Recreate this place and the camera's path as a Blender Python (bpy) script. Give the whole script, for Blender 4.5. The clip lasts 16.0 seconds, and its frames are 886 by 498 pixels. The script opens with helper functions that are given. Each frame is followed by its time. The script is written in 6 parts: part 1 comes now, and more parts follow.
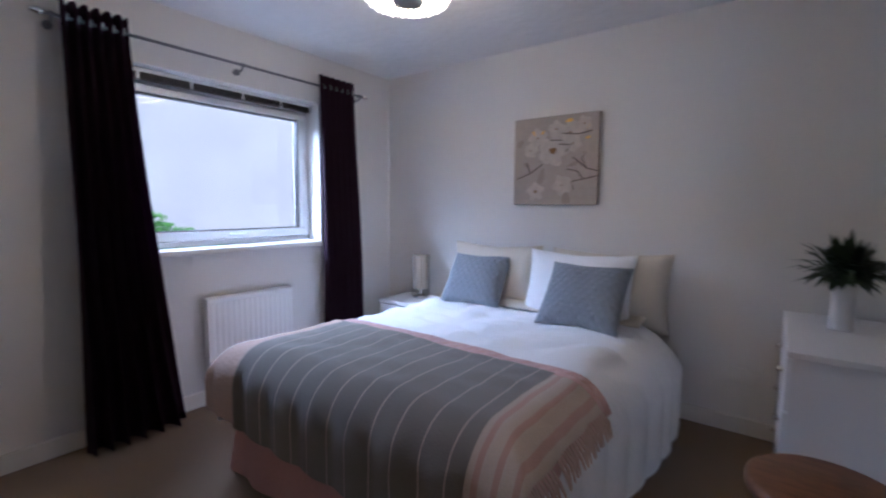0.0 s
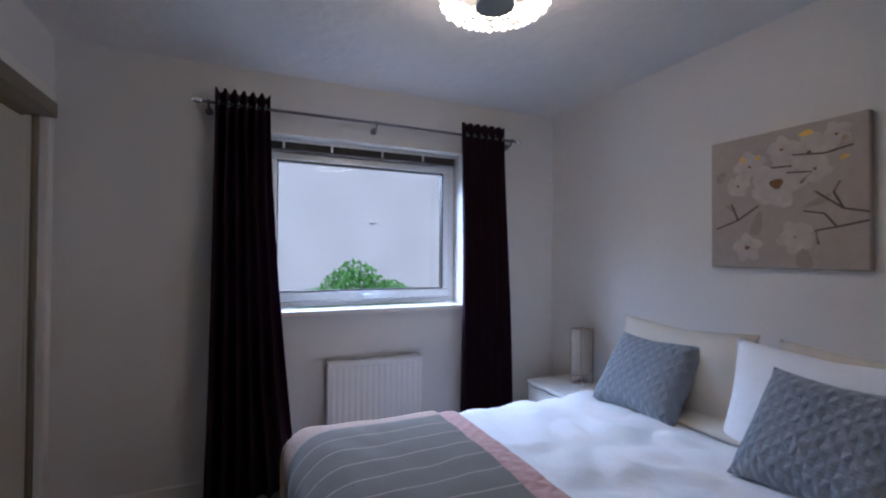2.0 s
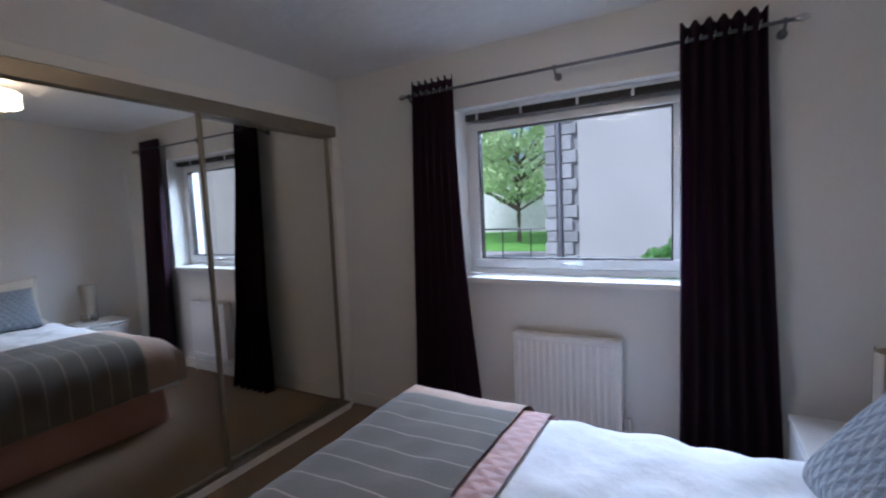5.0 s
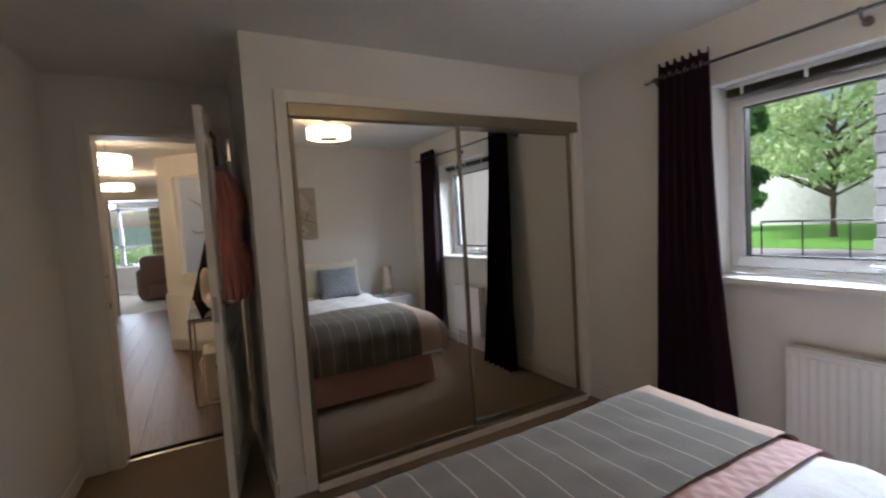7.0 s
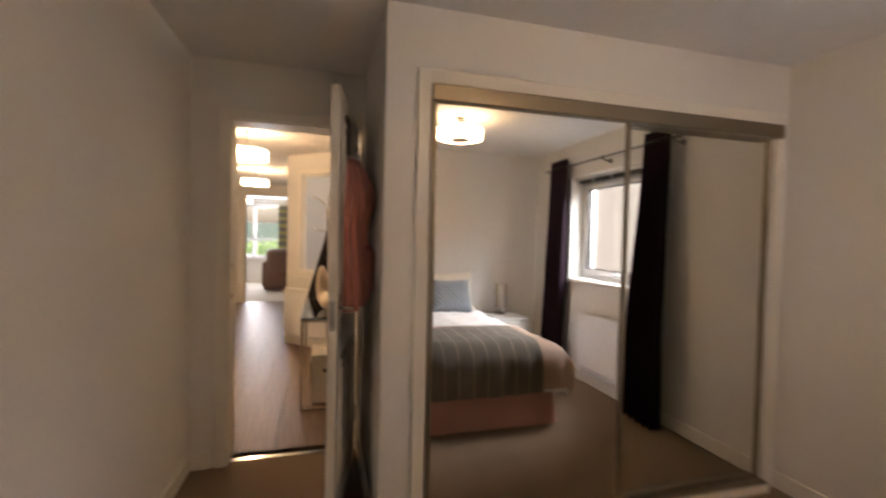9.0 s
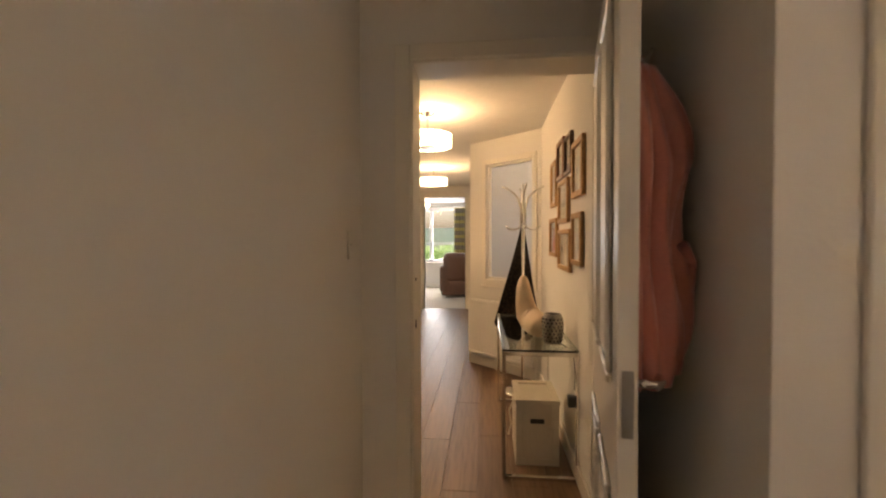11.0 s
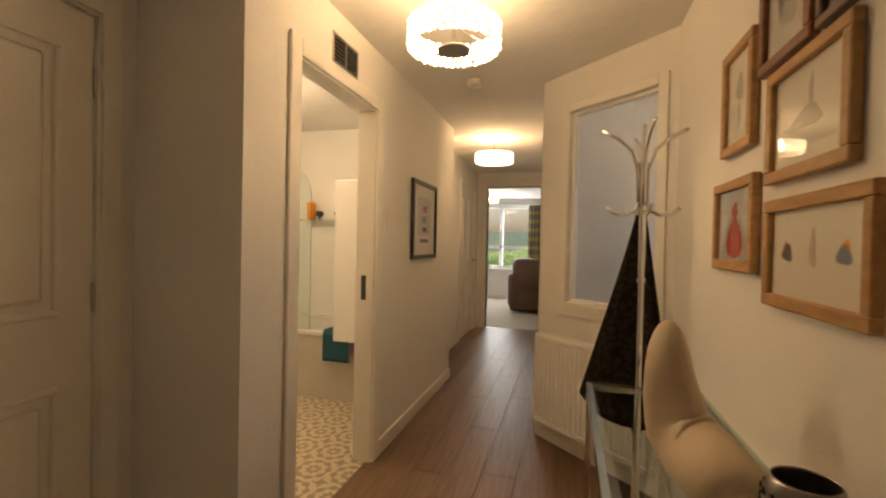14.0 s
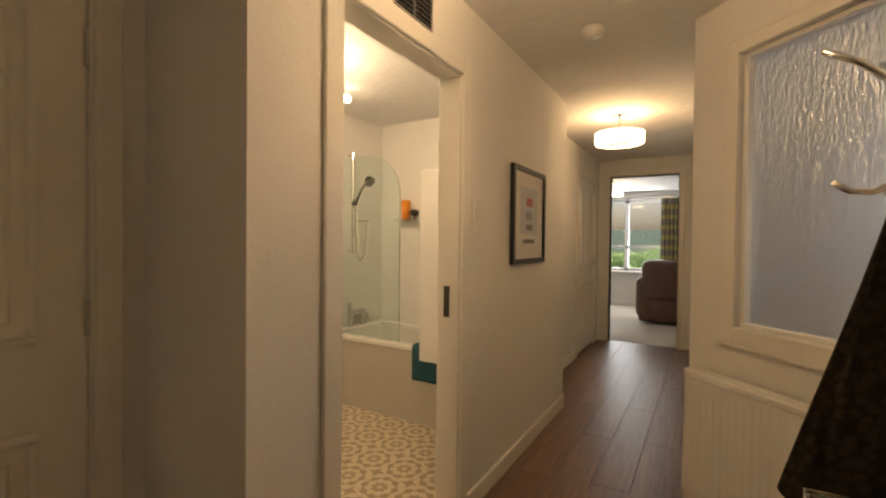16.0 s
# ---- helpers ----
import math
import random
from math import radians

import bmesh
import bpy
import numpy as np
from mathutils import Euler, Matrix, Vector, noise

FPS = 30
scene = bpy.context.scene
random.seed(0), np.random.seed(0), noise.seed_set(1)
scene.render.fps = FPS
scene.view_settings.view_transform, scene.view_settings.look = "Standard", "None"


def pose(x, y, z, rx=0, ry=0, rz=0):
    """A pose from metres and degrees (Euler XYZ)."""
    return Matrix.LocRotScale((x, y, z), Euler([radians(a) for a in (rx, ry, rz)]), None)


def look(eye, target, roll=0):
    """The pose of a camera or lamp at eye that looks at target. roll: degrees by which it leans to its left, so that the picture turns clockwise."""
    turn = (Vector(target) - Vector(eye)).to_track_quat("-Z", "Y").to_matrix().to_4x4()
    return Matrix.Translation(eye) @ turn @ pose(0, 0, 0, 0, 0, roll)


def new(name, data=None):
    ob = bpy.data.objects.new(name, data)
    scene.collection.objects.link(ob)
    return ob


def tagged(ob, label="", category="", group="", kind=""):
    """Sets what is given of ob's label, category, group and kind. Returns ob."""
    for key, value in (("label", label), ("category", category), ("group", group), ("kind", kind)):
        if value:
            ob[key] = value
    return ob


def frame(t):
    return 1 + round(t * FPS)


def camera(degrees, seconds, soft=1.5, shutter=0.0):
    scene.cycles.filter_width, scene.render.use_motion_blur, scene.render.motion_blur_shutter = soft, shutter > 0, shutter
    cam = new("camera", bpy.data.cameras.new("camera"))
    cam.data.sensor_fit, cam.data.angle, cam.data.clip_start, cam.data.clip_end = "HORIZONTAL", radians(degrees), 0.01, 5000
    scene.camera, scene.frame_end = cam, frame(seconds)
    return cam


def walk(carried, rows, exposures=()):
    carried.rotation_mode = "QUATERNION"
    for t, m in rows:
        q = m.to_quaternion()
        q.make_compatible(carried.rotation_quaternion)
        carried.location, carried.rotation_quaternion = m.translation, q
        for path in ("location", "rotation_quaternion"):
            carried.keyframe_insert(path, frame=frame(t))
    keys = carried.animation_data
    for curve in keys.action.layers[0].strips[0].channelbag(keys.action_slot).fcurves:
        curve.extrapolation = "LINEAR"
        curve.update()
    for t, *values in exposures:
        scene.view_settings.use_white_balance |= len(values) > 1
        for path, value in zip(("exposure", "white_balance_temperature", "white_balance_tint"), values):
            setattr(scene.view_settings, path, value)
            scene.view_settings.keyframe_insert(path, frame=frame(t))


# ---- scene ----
cam = camera(90.2, 16.0, soft=2.1, shutter=0.4)
PATH = [
    (0, (0.167, 0.463, 1.247), (-1.029, 2.053, 1.054), 0.4),
    (0.5, (0.187, 0.628, 1.285), (-1.324, 1.919, 1.056), 0.5),
    (1, (0.13, 0.78, 1.268), (-1.508, 1.905, 1.046), -0.6),
    (1.5, (0.073, 0.994, 1.297), (-1.683, 1.945, 1.183), -0.0),
    (2, (0.08, 1.264, 1.309), (-1.749, 2.072, 1.337), 0.4),
    (2.5, (0.02, 1.484, 1.316), (-1.942, 1.825, 1.139), 0.4),
    (3, (0.025, 1.882, 1.37), (-1.958, 1.823, 1.12), -1.7),
    (3.2, (-0.002, 1.999, 1.375), (-1.985, 1.846, 1.171), -1.6),
    (5.5, (-0.169, 2.683, 1.372), (-1.722, 1.434, 1.206), -2.9),
    (6, (-0.165, 2.751, 1.374), (-1.473, 1.245, 1.219), -3.0),
    (6.5, (-0.149, 2.759, 1.362), (-1.258, 1.103, 1.2), -4.3),
    (7, (-0.146, 2.74, 1.374), (-1.1, 0.987, 1.246), -3.6),
    (7.5, (-0.134, 2.693, 1.371), (-0.93, 0.864, 1.23), -2.8),
    (8, (-0.157, 2.634, 1.367), (-0.952, 0.814, 1.129), -2.9),
    (8.5, (-0.177, 2.498, 1.359), (-1.005, 0.696, 1.094), -0.6),
    (9, (-0.121, 2.258, 1.354), (-0.661, 0.333, 1.305), 1.3),
    (9.5, (-0.043, 2.068, 1.366), (-0.168, 0.072, 1.406), -0.2),
    (10, (0.021, 1.838, 1.337), (0.118, -0.159, 1.299), 0.6),
    (10.2, (0.045, 1.73, 1.34), (0.235, -0.26, 1.302), 0.2),
    (12.3, (0.139, 0.255, 1.273), (0.314, -1.736, 1.218), -1.0),
    (12.5, (0.155, 0.154, 1.269), (0.266, -1.843, 1.257), -0.7),
    (13, (0.137, -0.096, 1.278), (0.296, -2.09, 1.324), -2.3),
    (13.5, (0.114, -0.341, 1.273), (0.502, -2.303, 1.26), -0.1),
    (14, (0.087, -0.577, 1.263), (0.634, -2.5, 1.237), 1.2),
    (14.5, (0.086, -0.745, 1.267), (0.765, -2.626, 1.281), -0.6),
    (15, (0.121, -0.918, 1.273), (1.035, -2.697, 1.277), -0.3),
    (15.5, (0.126, -1.035, 1.283), (1.229, -2.704, 1.285), 0.1),
    (16, (0.206, -1.159, 1.27), (1.23, -2.877, 1.237), 0.6),
]
walk(cam, [(t, look(eye, target, roll)) for t, eye, target, roll in PATH],
     [(0.0, 0.48, 4850, 20), (0.6, 0.17, 4900, 19), (1.5, 0.06, 4930, 18), (3.0, -0.28, 4980, 18), (5.5, 0.04, 5200, 15), (7.0, 0.20, 5900, 14), (8.5, 0.78, 6850, 20),
      (9.6, 0.98, 7300, 21), (10.2, 0.92, 7450, 20), (12.5, 0.42, 8300, 18), (13.5, 0.18, 8000, 16), (14.5, 0.14, 7700, 14), (16.0, 0.0, 7450, 14)])

# ---------------------------------------------------------------- light
world = bpy.data.worlds.new("overcast_sky")
scene.world = world
world.use_nodes = True
wn = world.node_tree.nodes
sky = wn.new("ShaderNodeTexSky")
sky.sky_type, sky.sun_disc = "NISHITA", False
sky.sun_elevation, sky.sun_rotation = radians(50), radians(119)
sky.air_density, sky.dust_density = 1.0, 4.0
world.node_tree.links.new(sky.outputs[0], wn["Background"].inputs[0])
wn["Background"].inputs[1].default_value = 0.15

sun = new("sun", bpy.data.lights.new("sun", "SUN"))
sun.data.energy, sun.data.angle, sun.data.color = 5.0, radians(20), (1.0, 0.97, 0.93)
sun.matrix_world = look((16, -9, 22), (0, 0, 0))


def window_light(name, m, w, h, watts, colour):
    """Daylight that comes in through a window's opening."""
    ob = new(name, bpy.data.lights.new(name, "AREA"))
    ob.data.shape, ob.data.size, ob.data.size_y = "RECTANGLE", w, h
    ob.data.energy, ob.data.color = watts, colour
    ob.matrix_world = m
    return ob


def bulb(name, x, y, z, watts, colour=(1.0, 0.66, 0.34), radius=0.05):
    ob = new(name, bpy.data.lights.new(name, "POINT"))
    ob.data.energy, ob.data.color, ob.data.shadow_soft_size = watts, colour, radius
    ob.location = (x, y, z)
    return ob


DAY = (0.80, 0.90, 1.0)
window_light("kitchen_window_light", look((-1.27, -4.4, 1.5), (0, -4.2, 1.4)), 1.2, 1.0, 6.5, DAY)
window_light("bedroom_window_light", look((-3.60, 1.25, 2.75), (-1.2, 2.75, 0.95)), 2.4, 1.2, 320, DAY)
window_light("living_window_light", look((1.5, -11.15, 1.35), (1.5, -5, 1.2)), 1.9, 1.4, 80, DAY)
bulb("bedroom_bulb", -1.21, 2.02, 2.235, 7.5)
bulb("hall_bulb", 0.56, -2.34, 2.17, 13)
bulb("hall_bulb_far", 0.84, -5.06, 2.17, 14)
bulb("bathroom_bulb", 2.2, -2.9, 2.2, 29, (1.0, 0.78, 0.52))
bulb("living_bulb", 1.6, -9.5, 2.17, 8)


# ---------------------------------------------------------------- materials
def mat(name, colour, rough=0.5, metal=0.0, scale=30.0, vary=0.06, bump=0.0, bump_scale=None, big=2.0, big_vary=0.05,
        coat=0.0, sheen=0.0, island=0.0, spec=0.5):
    """Principled surface whose colour varies at a small and a large scale, with fine relief."""
    m = bpy.data.materials.new(name)
    m.use_nodes = True
    n, l = m.node_tree.nodes, m.node_tree.links
    b = n["Principled BSDF"]
    co = n.new("ShaderNodeTexCoord")
    fine = n.new("ShaderNodeTexNoise")
    fine.inputs["Scale"].default_value, fine.inputs["Detail"].default_value = scale, 4
    wide = n.new("ShaderNodeTexNoise")
    wide.inputs["Scale"].default_value, wide.inputs["Detail"].default_value = big, 2
    l.new(co.outputs["Object"], fine.inputs["Vector"])
    l.new(co.outputs["Object"], wide.inputs["Vector"])
    a = n.new("ShaderNodeMath"); a.operation = "MULTIPLY_ADD"
    l.new(fine.outputs[0], a.inputs[0]); a.inputs[1].default_value = 2 * vary; a.inputs[2].default_value = 1 - vary
    c = n.new("ShaderNodeMath"); c.operation = "MULTIPLY_ADD"
    l.new(wide.outputs[0], c.inputs[0]); c.inputs[1].default_value = 2 * big_vary; c.inputs[2].default_value = 1 - big_vary
    d = n.new("ShaderNodeMath"); d.operation = "MULTIPLY"
    l.new(a.outputs[0], d.inputs[0]); l.new(c.outputs[0], d.inputs[1])
    last = d
    if island:
        info = n.new("ShaderNodeObjectInfo")
        e = n.new("ShaderNodeMath"); e.operation = "MULTIPLY_ADD"
        l.new(info.outputs["Random"], e.inputs[0]); e.inputs[1].default_value = 2 * island; e.inputs[2].default_value = 1 - island
        f = n.new("ShaderNodeMath"); f.operation = "MULTIPLY"
        l.new(d.outputs[0], f.inputs[0]); l.new(e.outputs[0], f.inputs[1])
        last = f
    mix = n.new("ShaderNodeVectorMath"); mix.operation = "SCALE"
    mix.inputs[0].default_value = colour
    l.new(last.outputs[0], mix.inputs["Scale"])
    l.new(mix.outputs[0], b.inputs["Base Color"])
    b.inputs["Roughness"].default_value, b.inputs["Metallic"].default_value = rough, metal
    b.inputs["Coat Weight"].default_value, b.inputs["Sheen Weight"].default_value = coat, sheen
    b.inputs["Specular IOR Level"].default_value = spec
    if bump:
        t = n.new("ShaderNodeTexNoise")
        t.inputs["Scale"].default_value, t.inputs["Detail"].default_value = bump_scale or scale, 3
        l.new(co.outputs["Object"], t.inputs["Vector"])
        k = n.new("ShaderNodeBump")
        k.inputs["Strength"].default_value, k.inputs["Distance"].default_value = 1.0, bump
        l.new(t.outputs[0], k.inputs["Height"])
        l.new(k.outputs[0], b.inputs["Normal"])
    return m


def nodes_of(m):
    return m.node_tree.nodes, m.node_tree.links, m.node_tree.nodes["Principled BSDF"]


def glow(name, colour, strength, broken=0.0, scale=60):
    """The lit shade of a lamp."""
    m = bpy.data.materials.new(name)
    m.use_nodes = True
    n, l, b = nodes_of(m)
    b.inputs["Base Color"].default_value = (0.9, 0.88, 0.84, 1)
    b.inputs["Roughness"].default_value = 0.15
    b.inputs["Emission Color"].default_value = (*colour, 1)
    b.inputs["Emission Strength"].default_value = strength
    if broken:
        co, t = n.new("ShaderNodeTexCoord"), n.new("ShaderNodeTexVoronoi")
        t.inputs["Scale"].default_value = scale
        l.new(co.outputs["Object"], t.inputs["Vector"])
        a = n.new("ShaderNodeMapRange")
        a.inputs["From Max"].default_value = 0.7
        a.inputs["To Min"].default_value, a.inputs["To Max"].default_value = strength * (1 + broken), strength * (1 - broken)
        l.new(t.outputs["Distance"], a.inputs["Value"])
        l.new(a.outputs[0], b.inputs["Emission Strength"])
    return m


def glass(name, rough=0.0, tint=(1, 1, 1), bump=0.0, scale=20):
    m = bpy.data.materials.new(name)
    m.use_nodes = True
    n, l, b = nodes_of(m)
    b.inputs["Base Color"].default_value = (*tint, 1)
    b.inputs["Transmission Weight"].default_value, b.inputs["Roughness"].default_value, b.inputs["IOR"].default_value = 1, rough, 1.45
    if bump:
        co, t, k = n.new("ShaderNodeTexCoord"), n.new("ShaderNodeTexNoise"), n.new("ShaderNodeBump")
        mp = n.new("ShaderNodeMapping")
        mp.inputs["Scale"].default_value = (1, 1, 0.25)
        t.inputs["Scale"].default_value, t.inputs["Detail"].default_value = scale, 2
        k.inputs["Distance"].default_value = bump
        l.new(co.outputs["Object"], mp.inputs[0]); l.new(mp.outputs[0], t.inputs["Vector"])
        l.new(t.outputs[0], k.inputs["Height"]); l.new(k.outputs[0], b.inputs["Normal"])
    return m


def thin_glass(name):
    """A clear window pane: mostly open, with a faint sharp reflection."""
    m = bpy.data.materials.new(name)
    m.use_nodes = True
    n, l = m.node_tree.nodes, m.node_tree.links
    n.remove(n["Principled BSDF"])
    t, g, x, f = n.new("ShaderNodeBsdfTransparent"), n.new("ShaderNodeBsdfGlossy"), n.new("ShaderNodeMixShader"), n.new("ShaderNodeLayerWeight")
    g.inputs["Roughness"].default_value = 0.0
    w = n.new("ShaderNodeMath"); w.operation = "POWER"; w.inputs[1].default_value = 4.0
    k = n.new("ShaderNodeMath"); k.operation = "MULTIPLY_ADD"; k.inputs[1].default_value, k.inputs[2].default_value = 0.5, 0.025
    l.new(f.outputs["Facing"], w.inputs[0]); l.new(w.outputs[0], k.inputs[0]); l.new(k.outputs[0], x.inputs[0]); l.new(t.outputs[0], x.inputs[1]); l.new(g.outputs[0], x.inputs[2])
    l.new(x.outputs[0], n["Material Output"].inputs[0])
    return m


def stripes(name, ground, line, axis, pitch, width, rough=0.9, bump=0.002, wobble=0.01):
    """Woven cloth with thin lines across it."""
    m = mat(name, ground, rough, scale=250, vary=0.18, bump=bump, bump_scale=160, big=5, big_vary=0.06, sheen=0.3)
    n, l, b = nodes_of(m)
    co, sep, nz = n.new("ShaderNodeTexCoord"), n.new("ShaderNodeSeparateXYZ"), n.new("ShaderNodeTexNoise")
    nz.inputs["Scale"].default_value = 9
    l.new(co.outputs["Object"], sep.inputs[0]); l.new(co.outputs["Object"], nz.inputs["Vector"])
    w = n.new("ShaderNodeMath"); w.operation = "MULTIPLY_ADD"
    l.new(nz.outputs[0], w.inputs[0]); w.inputs[1].default_value = wobble; l.new(sep.outputs[axis], w.inputs[2])
    p = n.new("ShaderNodeMath"); p.operation = "PINGPONG"; p.inputs[1].default_value = pitch / 2
    l.new(w.outputs[0], p.inputs[0])
    s = n.new("ShaderNodeMath"); s.operation = "LESS_THAN"; s.inputs[1].default_value = width / 2
    l.new(p.outputs[0], s.inputs[0])
    mix = n.new("ShaderNodeMix"); mix.data_type = "RGBA"
    old = b.inputs["Base Color"].links[0].from_socket
    l.new(s.outputs[0], mix.inputs["Factor"]); l.new(old, mix.inputs[6]); mix.inputs[7].default_value = (*line, 1)
    l.new(mix.outputs[2], b.inputs["Base Color"])
    return m


def wood(name, light, dark, axis_scale, rough=0.45, scale=4.0, island=0.12):
    """Wood with grain along one axis."""
    m = mat(name, light, rough, scale=60, vary=0.05, island=island)
    n, l, b = nodes_of(m)
    co, mp, nz = n.new("ShaderNodeTexCoord"), n.new("ShaderNodeMapping"), n.new("ShaderNodeTexNoise")
    mp.inputs["Scale"].default_value = axis_scale
    nz.inputs["Scale"].default_value, nz.inputs["Detail"].default_value = scale, 5
    l.new(co.outputs["Object"], mp.inputs[0]); l.new(mp.outputs[0], nz.inputs["Vector"])
    mix = n.new("ShaderNodeMix"); mix.data_type = "RGBA"; mix.blend_type = "MIX"
    old = b.inputs["Base Color"].links[0].from_socket
    r = n.new("ShaderNodeMapRange"); r.inputs["From Min"].default_value, r.inputs["From Max"].default_value = 0.42, 0.68
    r.inputs["To Max"].default_value = 0.75
    l.new(nz.outputs[0], r.inputs[0]); l.new(r.outputs[0], mix.inputs["Factor"])
    l.new(old, mix.inputs[6]); mix.inputs[7].default_value = (*dark, 1)
    l.new(mix.outputs[2], b.inputs["Base Color"])
    return m


WALL = mat("wall_paint", (0.77, 0.755, 0.725), 0.75, scale=45, vary=0.012, bump=0.0012, bump_scale=70, big=1.3, big_vary=0.03)
CEIL = mat("ceiling_texture", (0.80, 0.79, 0.77), 0.85, scale=12, vary=0.03, bump=0.006, bump_scale=14, big=2.2, big_vary=0.05)
GLOSS = mat("white_gloss_paint", (0.80, 0.77, 0.71), 0.32, scale=20, vary=0.015, bump=0.0006, bump_scale=25)
PVC = mat("white_upvc", (0.82, 0.84, 0.86), 0.25, scale=15, vary=0.01)
CARPET = mat("beige_carpet", (0.235, 0.15, 0.08), 0.95, scale=420, vary=0.22, bump=0.006, bump_scale=300, big=1.5, big_vary=0.09, sheen=0.25)
PALE_CARPET = mat("cream_carpet", (0.62, 0.56, 0.47), 0.95, scale=300, vary=0.2, bump=0.005, bump_scale=260, sheen=0.2)
PLANK = wood("oak_laminate", (0.19, 0.113, 0.066), (0.108, 0.060, 0.034), (14, 0.9, 14), rough=0.42, scale=3.5, island=0.05)
OAK = wood("oak_frame", (0.45, 0.25, 0.10), (0.30, 0.15, 0.055), (10, 2, 10), rough=0.4, scale=5)
REDWOOD = wood("reddish_wood_frame", (0.26, 0.10, 0.045), (0.15, 0.05, 0.02), (10, 2, 10), rough=0.35, scale=5)
DARKWOOD = wood("dark_wood_frame", (0.13, 0.065, 0.035), (0.06, 0.03, 0.015), (10, 2, 10), rough=0.35, scale=5)
BLACK = mat("black_frame", (0.02, 0.02, 0.022), 0.35, scale=40, vary=0.1)
CHROME = mat("chrome", (0.75, 0.74, 0.72), 0.12, 1.0, scale=30, vary=0.03)
BRUSHED = mat("brushed_steel", (0.5, 0.49, 0.47), 0.3, 1.0, scale=80, vary=0.08)
BRONZE = mat("champagne_metal", (0.27, 0.23, 0.17), 0.42, 0.8, scale=60, vary=0.06)
DARKMETAL = mat("dark_track", (0.05, 0.045, 0.04), 0.5, 0.4, scale=40, vary=0.1)
ROD = mat("grey_rod", (0.20, 0.20, 0.22), 0.35, 0.8, scale=40, vary=0.05)
MIRROR = mat("mirror_glass", (0.76, 0.75, 0.70), 0.0, 1.0, scale=2, vary=0.004, big_vary=0.004)
PANE = thin_glass("clear_pane")
FROST = glass("textured_obscure_glass", 0.5, (0.90, 0.95, 1.0), bump=0.004, scale=120)
n, l, b = nodes_of(FROST)
co, mp, nz, bp = n.new("ShaderNodeTexCoord"), n.new("ShaderNodeMapping"), n.new("ShaderNodeTexNoise"), n.new("ShaderNodeBump")
gl, mx = n.new("ShaderNodeBsdfGlossy"), n.new("ShaderNodeMixShader")
mp.inputs["Scale"].default_value = (1, 1, 0.36)
nz.inputs["Scale"].default_value, nz.inputs["Detail"].default_value = 62, 1.5
bp.inputs["Distance"].default_value = 0.015
gl.inputs["Roughness"].default_value = 0.11
mx.inputs[0].default_value = 0.3
l.new(co.outputs["Object"], mp.inputs[0]); l.new(mp.outputs[0], nz.inputs["Vector"]); l.new(nz.outputs[0], bp.inputs["Height"]); l.new(bp.outputs[0], gl.inputs["Normal"])
l.new(b.outputs[0], mx.inputs[1]); l.new(gl.outputs[0], mx.inputs[2]); l.new(mx.outputs[0], n["Material Output"].inputs[0])
TABLE_GLASS = glass("green_tinted_glass", 0.0, (0.86, 0.95, 0.93))
CURTAIN = mat("aubergine_curtain", (0.026, 0.010, 0.019), 0.75, scale=260, vary=0.25, bump=0.001, bump_scale=300, sheen=0.02, spec=0.2)
n, l, b = nodes_of(CURTAIN)
tr, mx = n.new("ShaderNodeBsdfTranslucent"), n.new("ShaderNodeMixShader")
tr.inputs[0].default_value, mx.inputs[0].default_value = (0.12, 0.03, 0.10, 1), 0.3
l.new(b.outputs[0], mx.inputs[1]); l.new(tr.outputs[0], mx.inputs[2]); l.new(mx.outputs[0], n["Material Output"].inputs[0])
LINEN = mat("white_cotton", (0.88, 0.88, 0.89), 0.85, scale=120, vary=0.03, bump=0.012, bump_scale=9, sheen=0.1)
PINK = mat("pink_quilted_satin", (0.58, 0.33, 0.29), 0.6, scale=60, vary=0.08, bump=0.006, bump_scale=24, sheen=0.3)
VALANCE = mat("dusty_pink_fabric", (0.55, 0.30, 0.26), 0.8, scale=90, vary=0.1, bump=0.004, bump_scale=14)
THROW = stripes("grey_striped_throw", (0.180, 0.158, 0.130), (0.46, 0.36, 0.29), 0, 0.105, 0.006)
THROW_END = stripes("banded_throw_end", (0.50, 0.40, 0.31), (0.45, 0.28, 0.21), 0, 0.062, 0.02)
BEIGE_KNIT = mat("beige_throw_end", (0.56, 0.41, 0.33), 0.9, scale=200, vary=0.2, bump=0.004, bump_scale=60)
CREAM_FAB = mat("cream_upholstery", (0.66, 0.60, 0.50), 0.85, scale=200, vary=0.06, bump=0.002, bump_scale=90)
KNIT = mat("grey_cable_knit", (0.24, 0.262, 0.295), 0.95, scale=150, vary=0.2, bump=0.004, bump_scale=130, sheen=0.3)


